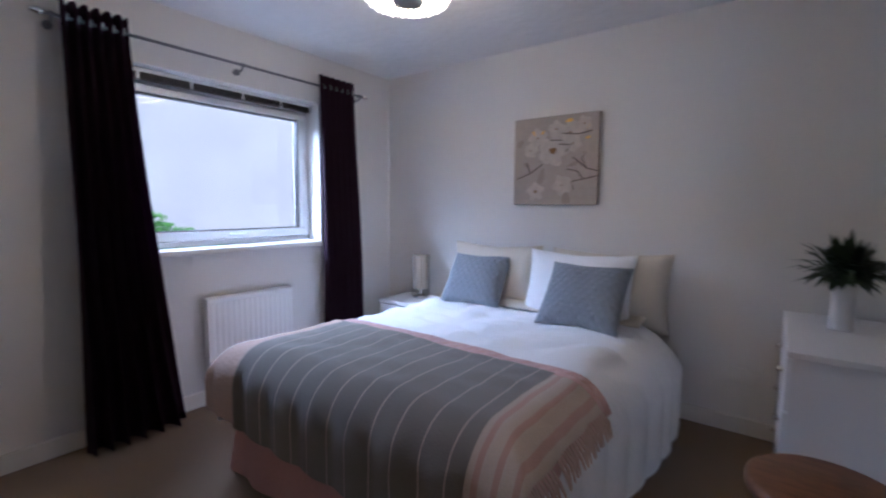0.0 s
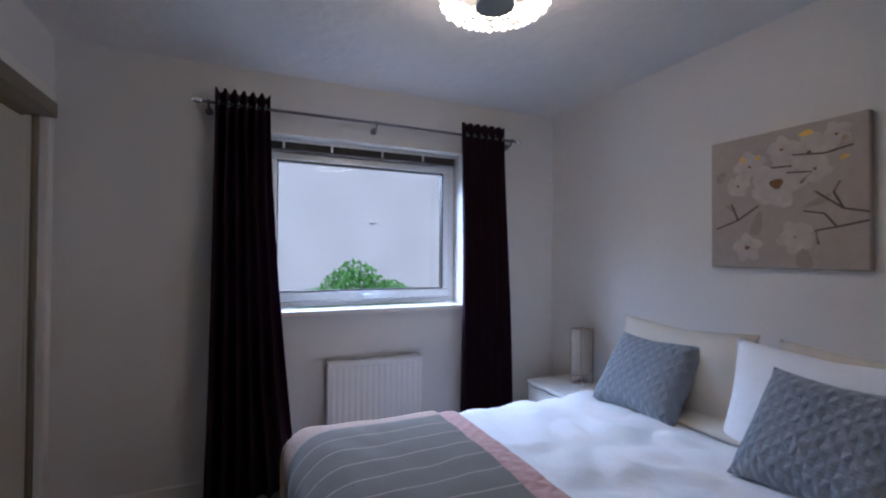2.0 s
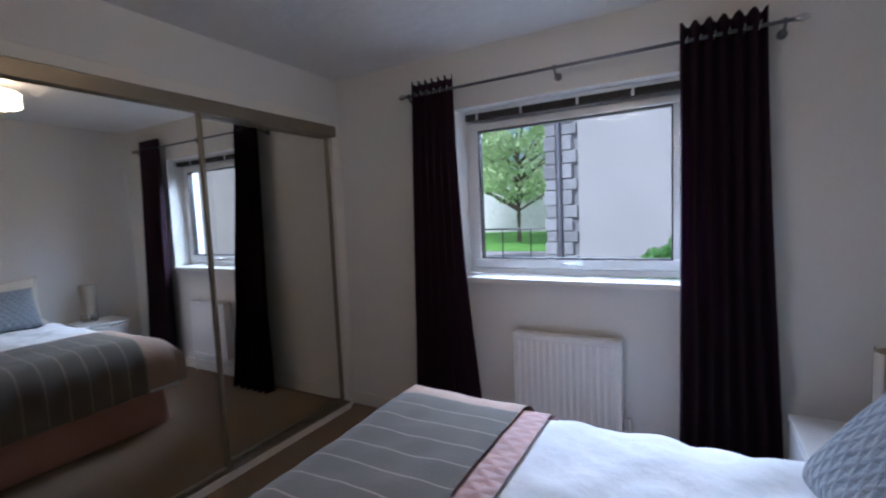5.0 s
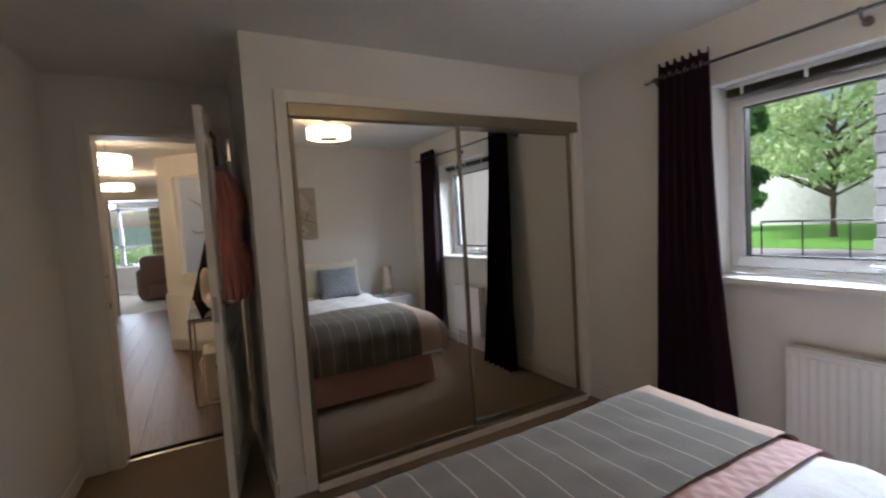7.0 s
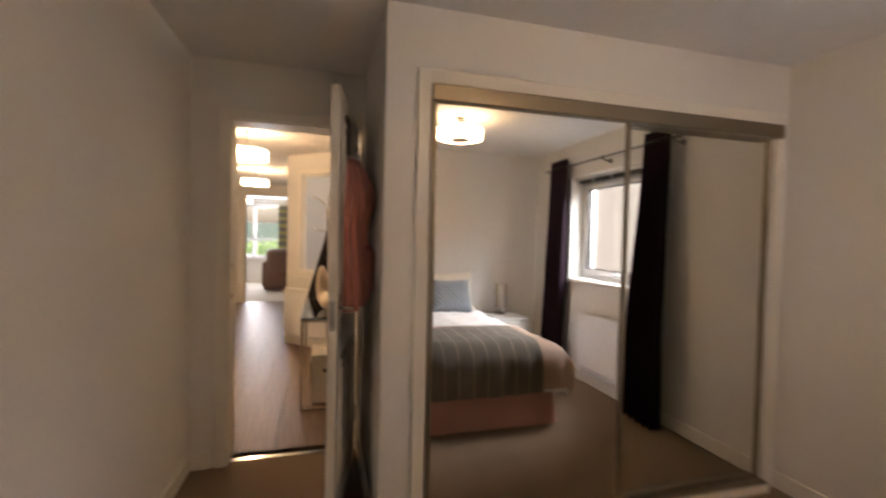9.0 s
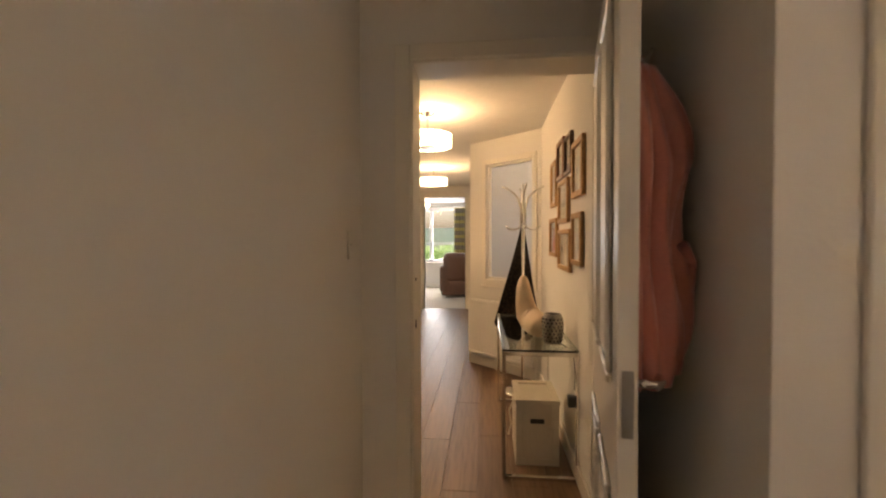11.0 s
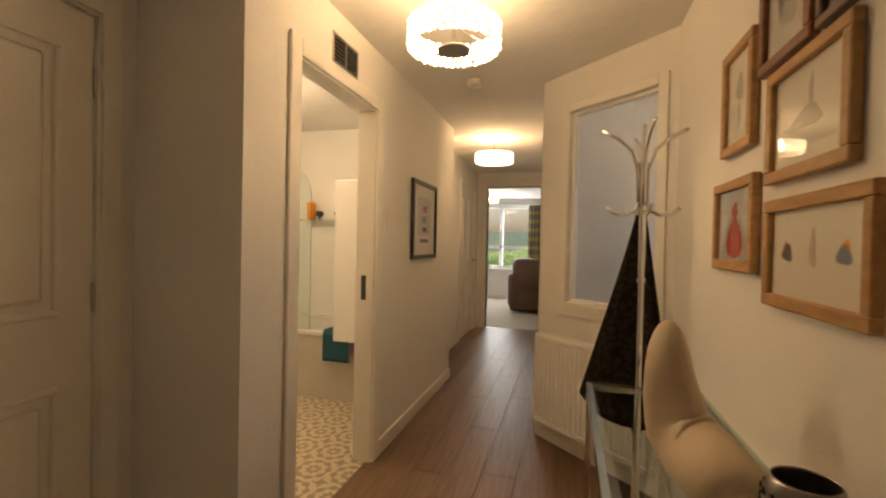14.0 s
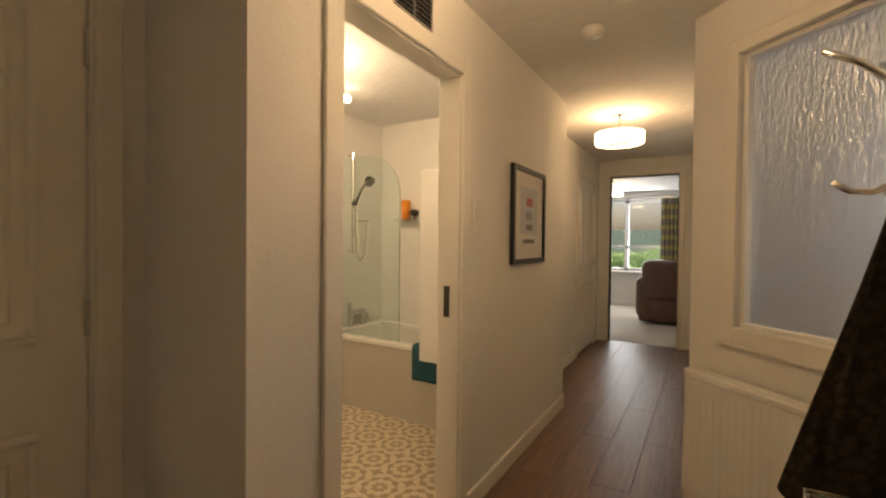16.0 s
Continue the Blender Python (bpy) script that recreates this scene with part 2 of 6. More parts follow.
def quilted(m, axis, scale, depth, bend):
    """Two crossing bands of soft ridges: cable knit, or quilting."""
    n, l, b = nodes_of(m)
    co, top, bp = n.new("ShaderNodeTexCoord"), n.new("ShaderNodeMath"), n.new("ShaderNodeBump")
    top.operation = "MAXIMUM"
    for k, turn in enumerate((38, -38)):
        mp, wv = n.new("ShaderNodeMapping"), n.new("ShaderNodeTexWave")
        mp.inputs["Rotation"].default_value[axis] = radians(turn)
        wv.inputs["Scale"].default_value, wv.inputs["Distortion"].default_value, wv.inputs["Detail Scale"].default_value = scale, bend, 3.0
        l.new(co.outputs["Object"], mp.inputs[0]); l.new(mp.outputs[0], wv.inputs["Vector"]); l.new(wv.outputs["Fac"], top.inputs[k])
    bp.inputs["Distance"].default_value = depth
    l.new(top.outputs[0], bp.inputs["Height"]); l.new(b.inputs["Normal"].links[0].from_socket, bp.inputs["Normal"]); l.new(bp.outputs[0], b.inputs["Normal"])


quilted(KNIT, 1, 8.5, 0.006, 2.2)
quilted(PINK, 2, 6.0, 0.005, 0.4)
WHITE_LACQ = mat("white_lacquer", (0.78, 0.77, 0.76), 0.3, scale=18, vary=0.015)
WHITE_WOOD = mat("white_painted_wood", (0.66, 0.60, 0.50), 0.55, scale=30, vary=0.06, bump=0.001)
RAD = mat("radiator_enamel", (0.82, 0.81, 0.79), 0.3, scale=20, vary=0.01)
LEATHER = mat("brown_leather", (0.10, 0.042, 0.022), 0.38, scale=70, vary=0.25, bump=0.002, bump_scale=110)
CERAMIC = mat("cream_ceramic", (0.66, 0.52, 0.37), 0.45, scale=160, vary=0.05, bump=0.0006)
PEWTER = mat("pierced_pewter", (0.30, 0.28, 0.26), 0.28, 0.9, scale=50, vary=0.2)
BLACKCLOTH = mat("black_patterned_wool", (0.018, 0.013, 0.011), 0.95, scale=26, vary=0.7, bump=0.002, bump_scale=150)
n, l, b = nodes_of(BLACKCLOTH)
co, vo, rg, mx = n.new("ShaderNodeTexCoord"), n.new("ShaderNodeTexVoronoi"), n.new("ShaderNodeMapRange"), n.new("ShaderNodeMix")
vo.inputs["Scale"].default_value = 34
rg.inputs["From Min"].default_value, rg.inputs["From Max"].default_value = 0.62, 0.30
mx.data_type = "RGBA"; mx.inputs[7].default_value = (0.05, 0.034, 0.024, 1)
l.new(co.outputs["Object"], vo.inputs["Vector"]); l.new(vo.outputs["Distance"], rg.inputs[0]); l.new(rg.outputs[0], mx.inputs["Factor"])
l.new(b.inputs["Base Color"].links[0].from_socket, mx.inputs[6]); l.new(mx.outputs[2], b.inputs["Base Color"])
PINKCLOTH = mat("salmon_dressing_gown", (0.52, 0.20, 0.165), 0.9, scale=120, vary=0.12, bump=0.006, bump_scale=18, sheen=0.4)
LEAF = mat("leaf_green", (0.11, 0.27, 0.06), 0.5, scale=8, vary=0.3, island=0.3)
DARKLEAF = mat("dark_leaf", (0.018, 0.035, 0.012), 0.5, scale=20, vary=0.3)
TREELEAF = mat("tree_leaf", (0.52, 0.66, 0.34), 0.55, scale=3, vary=0.35, big=0.4, big_vary=0.25)
for lm in (LEAF, TREELEAF):
    n, l, b = nodes_of(lm)
    tr, mx = n.new("ShaderNodeBsdfTranslucent"), n.new("ShaderNodeMixShader")
    mx.inputs[0].default_value = 0.5
    l.new(b.inputs["Base Color"].links[0].from_socket, tr.inputs[0])
    l.new(b.outputs[0], mx.inputs[1]); l.new(tr.outputs[0], mx.inputs[2]); l.new(mx.outputs[0], n["Material Output"].inputs[0])
BARK = mat("bark", (0.10, 0.075, 0.05), 0.9, scale=14, vary=0.3, bump=0.02, bump_scale=20)
GRASS = mat("lawn", (0.12, 0.30, 0.04), 0.9, scale=40, vary=0.3, bump=0.02, bump_scale=50, big=0.3, big_vary=0.15)
GROUND = mat("grey_gravel_ground", (0.30, 0.29, 0.28), 0.95, scale=60, vary=0.25, big=0.5)
HARL = mat("harled_wall", (0.315, 0.315, 0.30), 0.95, scale=70, vary=0.12, bump=0.014, bump_scale=45, big=0.9, big_vary=0.14)
STONE = mat("grey_stone", (0.23, 0.235, 0.235), 0.9, scale=9, vary=0.25, bump=0.02, bump_scale=14, island=0.25)
PALESTONE = mat("pale_rubble_stone", (0.60, 0.60, 0.59), 0.9, scale=4, vary=0.2, bump=0.02, bump_scale=6)
CUP = mat("orange_plastic", (0.85, 0.28, 0.02), 0.4, scale=20, vary=0.03)
TEAL = mat("teal_towel", (0.012, 0.075, 0.10), 0.95, scale=150, vary=0.2, bump=0.004, bump_scale=120)
BATHW = mat("white_bath_acrylic", (0.78, 0.76, 0.72), 0.18, scale=10, vary=0.01)
BATHPANEL = mat("bath_panel", (0.52, 0.48, 0.42), 0.35, scale=10, vary=0.02)
PAPER = mat("off_white_paper", (0.70, 0.66, 0.58), 0.7, scale=60, vary=0.03)
CHECK = stripes("yellow_check_curtain", (0.17, 0.15, 0.10), (0.36, 0.30, 0.08), 2, 0.20, 0.08, wobble=0.0)
PLASTIC = mat("white_plastic", (0.74, 0.72, 0.68), 0.35, scale=20, vary=0.01)
SHADE = glow("lit_crystal_shade", (1.0, 0.80, 0.52), 8.0, 0.85, 55)


# ---------------------------------------------------------------- mesh helpers
def box(bm, x0, y0, z0, x1, y1, z1, bevel=0.0, seg=1):
    r = bmesh.ops.create_cube(bm, size=1, matrix=Matrix.Translation(((x0 + x1) / 2, (y0 + y1) / 2, (z0 + z1) / 2)) @ Matrix.Diagonal((abs(x1 - x0), abs(y1 - y0), abs(z1 - z0), 1)))
    if bevel:
        vs = set(r["verts"])
        bmesh.ops.bevel(bm, geom=[e for e in bm.edges if set(e.verts) <= vs], offset=bevel, segments=seg, affect="EDGES", profile=0.5)
    return bm


def cyl(bm, p, q, r0, r1=None, n=16):
    p, q = Vector(p), Vector(q)
    m = Matrix.Translation((p + q) / 2) @ (q - p).to_track_quat("Z", "Y").to_matrix().to_4x4()
    bmesh.ops.create_cone(bm, cap_ends=True, segments=n, radius1=r0, radius2=r0 if r1 is None else r1, depth=(q - p).length, matrix=m)
    return bm


def tube(bm, pts, r, n=10):
    """A round bar along a line of points, with one radius or one for each point."""
    pts = [Vector(p) for p in pts]
    rings = []
    for i, p in enumerate(pts):
        d = (pts[min(i + 1, len(pts) - 1)] - pts[max(i - 1, 0)]).normalized()
        q = d.to_track_quat("Z", "Y")
        rr = r[i] if isinstance(r, (list, tuple)) else r
        rings.append([bm.verts.new(p + q @ Vector((rr * math.cos(2 * math.pi * k / n), rr * math.sin(2 * math.pi * k / n), 0))) for k in range(n)])
    for a, b in zip(rings, rings[1:]):
        for k in range(n):
            bm.faces.new((a[k], a[(k + 1) % n], b[(k + 1) % n], b[k]))
    bm.faces.new(rings[0][::-1]); bm.faces.new(rings[-1])
    return bm


def lathe(bm, profile, n=24, centre=(0, 0, 0)):
    """A turned body: (radius, height) pairs about the z axis."""
    c = Vector(centre)
    rings = [[bm.verts.new(c + Vector((r * math.cos(2 * math.pi * k / n), r * math.sin(2 * math.pi * k / n), z))) for k in range(n)] for r, z in profile]
    for a, b in zip(rings, rings[1:]):
        for k in range(n):
            bm.faces.new((a[k], a[(k + 1) % n], b[(k + 1) % n], b[k]))
    return bm


def sheet(bm, f, nu, nv, thick=0.0):
    """A grid f(u, v) with u, v from 0 to 1; thick gives it a back."""
    g = [[bm.verts.new(f(i / nu, j / nv)) for j in range(nv + 1)] for i in range(nu + 1)]
    for i in range(nu):
        for j in range(nv):
            bm.faces.new((g[i][j], g[i + 1][j], g[i + 1][j + 1], g[i][j + 1]))
    if thick:
        h = []
        for i in range(nu + 1):
            row = []
            for j in range(nv + 1):
                a = g[min(i + 1, nu)][j].co - g[max(i - 1, 0)][j].co
                b = g[i][min(j + 1, nv)].co - g[i][max(j - 1, 0)].co
                d = a.cross(b)
                row.append(bm.verts.new(g[i][j].co - (d.normalized() if d.length > 1e-9 else Vector((0, 0, 1))) * thick))
            h.append(row)
        for i in range(nu):
            for j in range(nv):
                bm.faces.new((h[i][j + 1], h[i + 1][j + 1], h[i + 1][j], h[i][j]))
        edge = [(i, 0) for i in range(nu)] + [(nu, j) for j in range(nv)] + [(i, nv) for i in range(nu, 0, -1)] + [(0, j) for j in range(nv, 0, -1)]
        for (i, j), (k, m) in zip(edge, edge[1:] + edge[:1]):
            bm.faces.new((h[i][j], h[k][m], g[k][m], g[i][j]))
    return bm


def B():
    return bmesh.new()


def part(name, bm, material, parent=None, label="", smooth=False):
    me = bpy.data.meshes.new(name)
    bmesh.ops.recalc_face_normals(bm, faces=bm.faces[:])
    if smooth:
        for f in bm.faces:
            f.smooth = True
    bm.to_mesh(me); bm.free()
    me.materials.append(material)
    ob = new(name, me)
    if parent:
        ob.parent = parent
    if label:
        ob["label"] = label
    return ob


def thing(name, x, y, z, label, category, rz=0, group=""):
    ob = new(name)
    ob.empty_display_size = 0.05
    ob.matrix_basis = pose(x, y, z, 0, 0, rz)
    return tagged(ob, label, category, group)


def solo(name, bm, material, label, category, m=None, smooth=False, group=""):
    ob = part(name, bm, material, smooth=smooth)
    if m:
        ob.matrix_basis = m
    return tagged(ob, label, category, group)


def built(name, bm, material, label="", smooth=False):
    ob = part(name, bm, material, smooth=smooth)
    return tagged(ob, label or name.replace("_", " "), name.split("_")[0], kind="structure")


# ---------------------------------------------------------------- structure
CH = 2.34            # ceiling
XW, YN, YS = -2.61, 3.345, 0.40
YD = -0.514          # bedroom face of the door wall
YD2 = -0.70         # its hall face
HR, HL = -0.41, 1.15
E0, E1 = (0.578, YD), (0.71, YN)

bm = B()
box(bm, XW - 0.1, YD2 + 0.03, -0.2, 1.0, YN + 0.1, 0.0)
built("floor_bedroom", bm, CARPET, "beige fitted bedroom carpet")
bm = B(); box(bm, XW - 0.3, YD2, CH, 1.0, YN + 0.3, CH + 0.2)
built("ceiling_bedroom", bm, CEIL, "white textured bedroom ceiling")
bm = B(); box(bm, -1.2, -7.3, CH, 3.2, YD2 - 0.001, CH + 0.2)
built("ceiling_hall", bm, CEIL, "white textured hall ceiling")
bm = B(); box(bm, -2.5, -11.3, CH, 4.2, -7.301, CH + 0.2)
built("ceiling_living_room", bm, CEIL, "white living room ceiling")

# window wall, with the opening for the window
WY0, WY1, WZ0, WZ1 = 1.335, 2.60, 0.953, 2.0
bm = B()
box(bm, XW - 0.3, YS - 0.7, -0.2, XW, WY0, CH)
box(bm, XW - 0.3, WY1, -0.2, XW, YN + 0.3, CH)
box(bm, XW - 0.3, WY0, -0.2, XW, WY1, WZ0)
box(bm, XW - 0.3, WY0, WZ1, XW, WY1, CH)
built("wall_window", bm, WALL, "white painted window wall")
bm = B(); box(bm, XW, YN, -0.2, 1.0, YN + 0.25, CH)
built("wall_headboard", bm, WALL, "white painted wall behind the bed")
bm = B()
ang = math.atan2(E1[0] - E0[0], E1[1] - E0[1])
box(bm, 0, -0.1, -0.2, 0.15, 3.95, CH)
bmesh.ops.transform(bm, matrix=Matrix.Translation((E0[0], E0[1], 0)) @ Matrix.Rotation(-ang, 4, "Z"), verts=bm.verts)
built("wall_side", bm, WALL, "white painted bedroom side wall")

# wardrobe wall: nib, head and the closed niche behind the doors
NX = -0.38          # outer corner of the nib
WX0, WX1, WH = -2.52, -0.575, 2.014
bm = B()
box(bm, WX1, YS - 0.12, -0.2, NX, YS, CH)
box(bm, NX - 0.1, YD, -0.2, NX, YS - 0.12, CH)
box(bm, XW, YS - 0.12, -0.2, WX0, YS, CH)
box(bm, WX0, YS - 0.12, WH, WX1, YS, CH)
box(bm, XW, YS - 0.72, -0.2, NX - 0.1, YS - 0.62, CH)
built("wall_wardrobe", bm, WALL, "white painted wall round the wardrobe")

# door wall between bedroom and hall
DX0, DX1, DH = -0.36, 0.372, 2.0
bm = B()
box(bm, NX - 0.1, YD2, -0.2, DX0 - 0.03, YD, CH)
box(bm, DX1 + 0.03, YD2, -0.2, 1.75, YD, CH)
box(bm, DX0 - 0.03, YD2, DH + 0.03, DX1 + 0.03, YD, CH)
built("wall_doorway", bm, WALL, "white painted wall with the bedroom doorway")

# hall
bm = B()
box(bm, HR - 0.12, -3.1, -0.2, HR, YD2, CH)
built("wall_pictures", bm, WALL, "cream painted hall wall hung with pictures")
C0, C1 = Vector((HR, -2.951, 0)), Vector((0.267, -3.59, 0))
diag = (C1 - C0).length
MD = Matrix.Translation(C0) @ Matrix.Rotation(math.atan2(C1.y - C0.y, C1.x - C0.x), 4, "Z")   # x along the wall, -y behind it
GX0, GX1, GZ0, GZ1 = 0.10, diag - 0.24, 0.915, 2.085
bm = B()
box(bm, -0.05, -0.1, -0.2, GX0, 0, CH)
box(bm, GX1, -0.1, -0.2, diag, 0, CH)
box(bm, GX0, -0.1, -0.2, GX1, 0, GZ0)
box(bm, GX0, -0.1, GZ1, GX1, 0, CH)
bmesh.ops.transform(bm, matrix=MD, verts=bm.verts)
built("wall_diagonal", bm, WALL, "cream painted diagonal wall with an obscure glass light")
bm = B(); box(bm, 0.147, -7.2, -0.2, 0.267, -3.592, CH)
built("wall_hall_west", bm, WALL, "cream painted hall wall")
RCY = -1.825
BY0, BY1, BH = -2.147, -2.88, 2.0
bm = B()
box(bm, HL, BY0 + 0.03, -0.2, HL + 0.1, RCY, CH)
box(bm, HL, -4.59, -0.2, HL + 0.1, BY1 - 0.03, CH)
box(bm, HL, BY1 - 0.03, BH + 0.03, HL + 0.1, BY0 + 0.03, CH)
box(bm, HL + 0.1, RCY - 0.1, -0.2, 3.1, RCY, CH)
built("wall_bathroom", bm, WALL, "cream painted hall wall with the bathroom doorway")
EX = 1.62
bm = B()
box(bm, EX, RCY, -0.2, EX + 0.1, -1.72, CH)
box(bm, EX, -0.875, -0.2, EX + 0.1, YD2, CH)
box(bm, EX, -1.72, 2.03, EX + 0.1, -0.875, CH)
built("wall_recess", bm, WALL, "cream painted wall of the entrance recess")
HX = 1.43
bm = B()
box(bm, HL + 0.1, -4.59, -0.2, HX, -4.49, CH)
box(bm, HX, -6.10, -0.2, HX + 0.1, -4.49, CH)
box(bm, HX, -7.2, -0.2, HX + 0.1, -7.0, CH)
box(bm, HX, -7.0, 2.05, HX + 0.1, -6.10, CH)
built("wall_hall_far", bm, WALL, "cream painted wall at the end of the hall")
FX0, FX1, FH = 0.50, 1.28, 2.12
bm = B()
box(bm, -2.5, -7.3, -0.2, FX0, -7.2, CH)
box(bm, FX1, -7.3, -0.2, 4.2, -7.2, CH)
box(bm, FX0, -7.3, FH, FX1, -7.2, CH)
built("wall_living_doorway", bm, WALL, "cream painted wall with the living room doorway")
bm = B()
box(bm, 2.82, -4.52, -0.2, 2.92, RCY - 0.1, CH)
box(bm, HL + 0.1, -4.52, -0.2, 2.82, -4.42, CH)
built("wall_bathroom_inside", bm, BATHW, "white wet-wall panels of the bathroom")
bm = B()
box(bm, -1.3, -7.2, -0.2, -1.2, -5.05, CH); box(bm, -1.3, -3.75, -0.2, -1.2, YD2, CH)
box(bm, -1.3, -5.05, -0.2, -1.2, -3.75, 0.98); box(bm, -1.3, -5.05, 2.05, -1.2, -3.75, CH)
built("wall_kitchen_far", bm, WALL, "pale wall behind the obscure glass")
# living room
LX0, LX1, LZ0, LZ1 = 0.55, 2.45, 0.70, 2.18
bm = B()
box(bm, -2.5, -11.3, -0.2, LX0, -11.0, CH)
box(bm, LX1, -11.3, -0.2, 4.2, -11.0, CH)
box(bm, LX0, -11.3, -0.2, LX1, -11.0, LZ0)
box(bm, LX0, -11.3, LZ1, LX1, -11.0, CH)
box(bm, -2.6, -11.0, -0.2, -2.5, -7.2, CH)
box(bm, 4.2, -11.0, -0.2, 4.3, -7.2, CH)
built("wall_living_room", bm, WALL, "white living room wall with a wide window")
bm = B(); box(bm, -2.5, -11.0, -0.2, 4.2, -7.25, 0.0)
built("floor_living_room", bm, PALE_CARPET, "cream living room carpet")
bm = B(); box(bm, -1.2, -7.25, -0.2, 1.75, YD2 + 0.03, -0.012)
built("floor_hall", bm, DARKWOOD, "underlay below the hall planks")


# ---------------------------------------------------------------- trim, doors, windows of the setting
def skirting(name, p, q, side, h=0.095, t=0.016):
    """A board along the foot of a wall from p to q; side: +1 when it stands to the left of the way from p to q."""
    p, q = Vector((*p, 0)), Vector((*q, 0))
    bm = B()
    box(bm, 0, 0, 0, (q - p).length, t * side, h, bevel=0.004)
    bmesh.ops.transform(bm, matrix=Matrix.Translation(p) @ Matrix.Rotation(math.atan2(q.y - p.y, q.x - p.x), 4, "Z"), verts=bm.verts)
    ob = part(name, bm, GLOSS)
    return tagged(ob, "white gloss painted skirting board", "skirting", kind="structure")


skirting("baseboard", (XW, YS), (XW, YN), -1)
skirting("baseboard", (XW, YN), (0.70, YN), -1)
skirting("baseboard", (NX, YS), (WX1 + 0.06, YS), -1, t=0.014)
skirting("baseboard", (NX, YD + 0.02), (NX, YS), -1)
skirting("baseboard", E0, E1, 1)
skirting("baseboard", (DX1 + 0.09, YD), (0.594, YD), 1)
skirting("baseboard", (HR, -2.951), (HR, YD2), -1)
skirting("baseboard", C0.xy, C1.xy, 1)
skirting("baseboard", (0.267, -7.2), (0.267, -3.592), -1)
skirting("baseboard", (HL, -4.59), (HL, BY1 - 0.08), 1)
skirting("baseboard", (HL, BY0 + 0.08), (HL, RCY), 1)
skirting("baseboard", (HL, RCY), (EX, RCY), 1)
skirting("baseboard", (HX, -6.05), (HX, -4.6), 1)
skirting("baseboard", (FX1 + 0.05, -7.2), (HX, -7.2), 1)
skirting("baseboard", (FX0 - 0.2, -11.0), (3.8, -11.0), 1)


def casing(name, w, h, depth, m, face=0.065, proud=0.016, both=True, label="cream gloss painted door lining and architrave"):
    """Lining and architrave of an opening w wide and h high. Local: x across, y through the wall (0 is the near face, -depth the far), z up."""
    root = tagged(new(name), label, "door frame", kind="structure")
    root.matrix_basis = m
    bm = B()
    box(bm, -0.028, -depth, 0, 0, 0, h + 0.028)
    part("lining", bm, GLOSS, root)
    bm = B(); box(bm, w, -depth, 0, w + 0.028, 0, h + 0.028)
    part("lining", bm, GLOSS, root)
    bm = B(); box(bm, 0, -depth, h, w, 0, h + 0.028)
    part("lining", bm, GLOSS, root)
    for y0, y1 in ((0.0, proud), (-depth, -depth - proud)) if both else ((0.0, proud),):
        for x0, x1, z0, z1 in ((-face - 0.008, -0.008, 0, h + 0.008 + face), (w + 0.008, w + face + 0.008, 0, h + 0.008 + face), (-0.008, w + 0.008, h + 0.008, h + 0.008 + face)):
            bm = B(); box(bm, x0, y0, z0, x1, y1, z1, bevel=0.004)
            part("architrave", bm, GLOSS, root)
    return root


def panel_leaf(root, w, h, t=0.038, name="panel"):
    """A moulded door leaf in the local frame: x from 0 to w, y from 0 to -t."""
    bm = B(); box(bm, 0, -t, 0, w, 0, h, bevel=0.002)
    leaf = part("door_leaf", bm, GLOSS, root)
    s = 0.105
    mid = w / 2
    for x0, x1 in ((s, mid - 0.04), (mid + 0.04, w - s)):
        for z0, z1 in ((0.20, 0.78), (1.0, h - 0.13)):
            for y0, o in ((0, 1), (-t, -1)):
                bm = B()
                for a in range(4):
                    k = 0.022
                    q = [(x0, z0, x1, z0 + k), (x0, z1 - k, x1, z1), (x0, z0 + k, x0 + k, z1 - k), (x1 - k, z0 + k, x1, z1 - k)][a]
                    box(bm, q[0], y0, q[1], q[2], y0 + o * 0.012, q[3], bevel=0.005)
                box(bm, x0 + 0.05, y0, z0 + 0.05, x1 - 0.05, y0 + o * 0.011, z1 - 0.05, bevel=0.0105)
                part(name, bm, GLOSS, leaf)
    return leaf


def lever(parent, x, y, z, side, reach):
    """A lever handle on its back plate; side: the way it stands out along y; reach: the way it points along x."""
    bm = B(); box(bm, x - 0.02, y, z - 0.085, x + 0.02, y + side * 0.006, z + 0.085, bevel=0.002)
    h = part("door_handle", bm, CHROME, parent, "chrome lever handle")
    bm = B(); tube(bm, [(x, y, z + 0.02), (x, y + side * 0.05, z + 0.02), (x + reach * 0.02, y + side * 0.055, z + 0.02), (x + reach * 0.11, y + side * 0.055, z + 0.018)], 0.009)
    part("lever", bm, CHROME, h, smooth=True)


# bedroom door: casing, threshold and the open leaf
casing("door_frame_bedroom", DX1 - DX0, DH, YD - YD2, pose(DX0, YD, 0), face=0.06)
bm = B(); box(bm, DX0, YD - 0.075, 0.0, DX1, YD - 0.04, 0.008, bevel=0.003)
tagged(part("door_threshold", bm, CHROME), "bright metal threshold strip between carpet and laminate", "threshold", kind="structure")
# Dark oval disc on the uncut lining: the strike hole's shade as colour.
bm = B(); cyl(bm, (DX1 - 0.0025, YD - 0.05, 0.985), (DX1 + 0.001, YD - 0.05, 0.985), 0.013, n=14)
bmesh.ops.scale(bm, vec=(1, 0.8, 1.35), space=Matrix.Translation((-DX1, 0.05 - YD, -0.985)), verts=bm.verts)
tagged(part("door_strike_plate", bm, DARKMETAL), "small dark disc for the shade of the strike hole in the door lining", "strike plate", kind="structure")
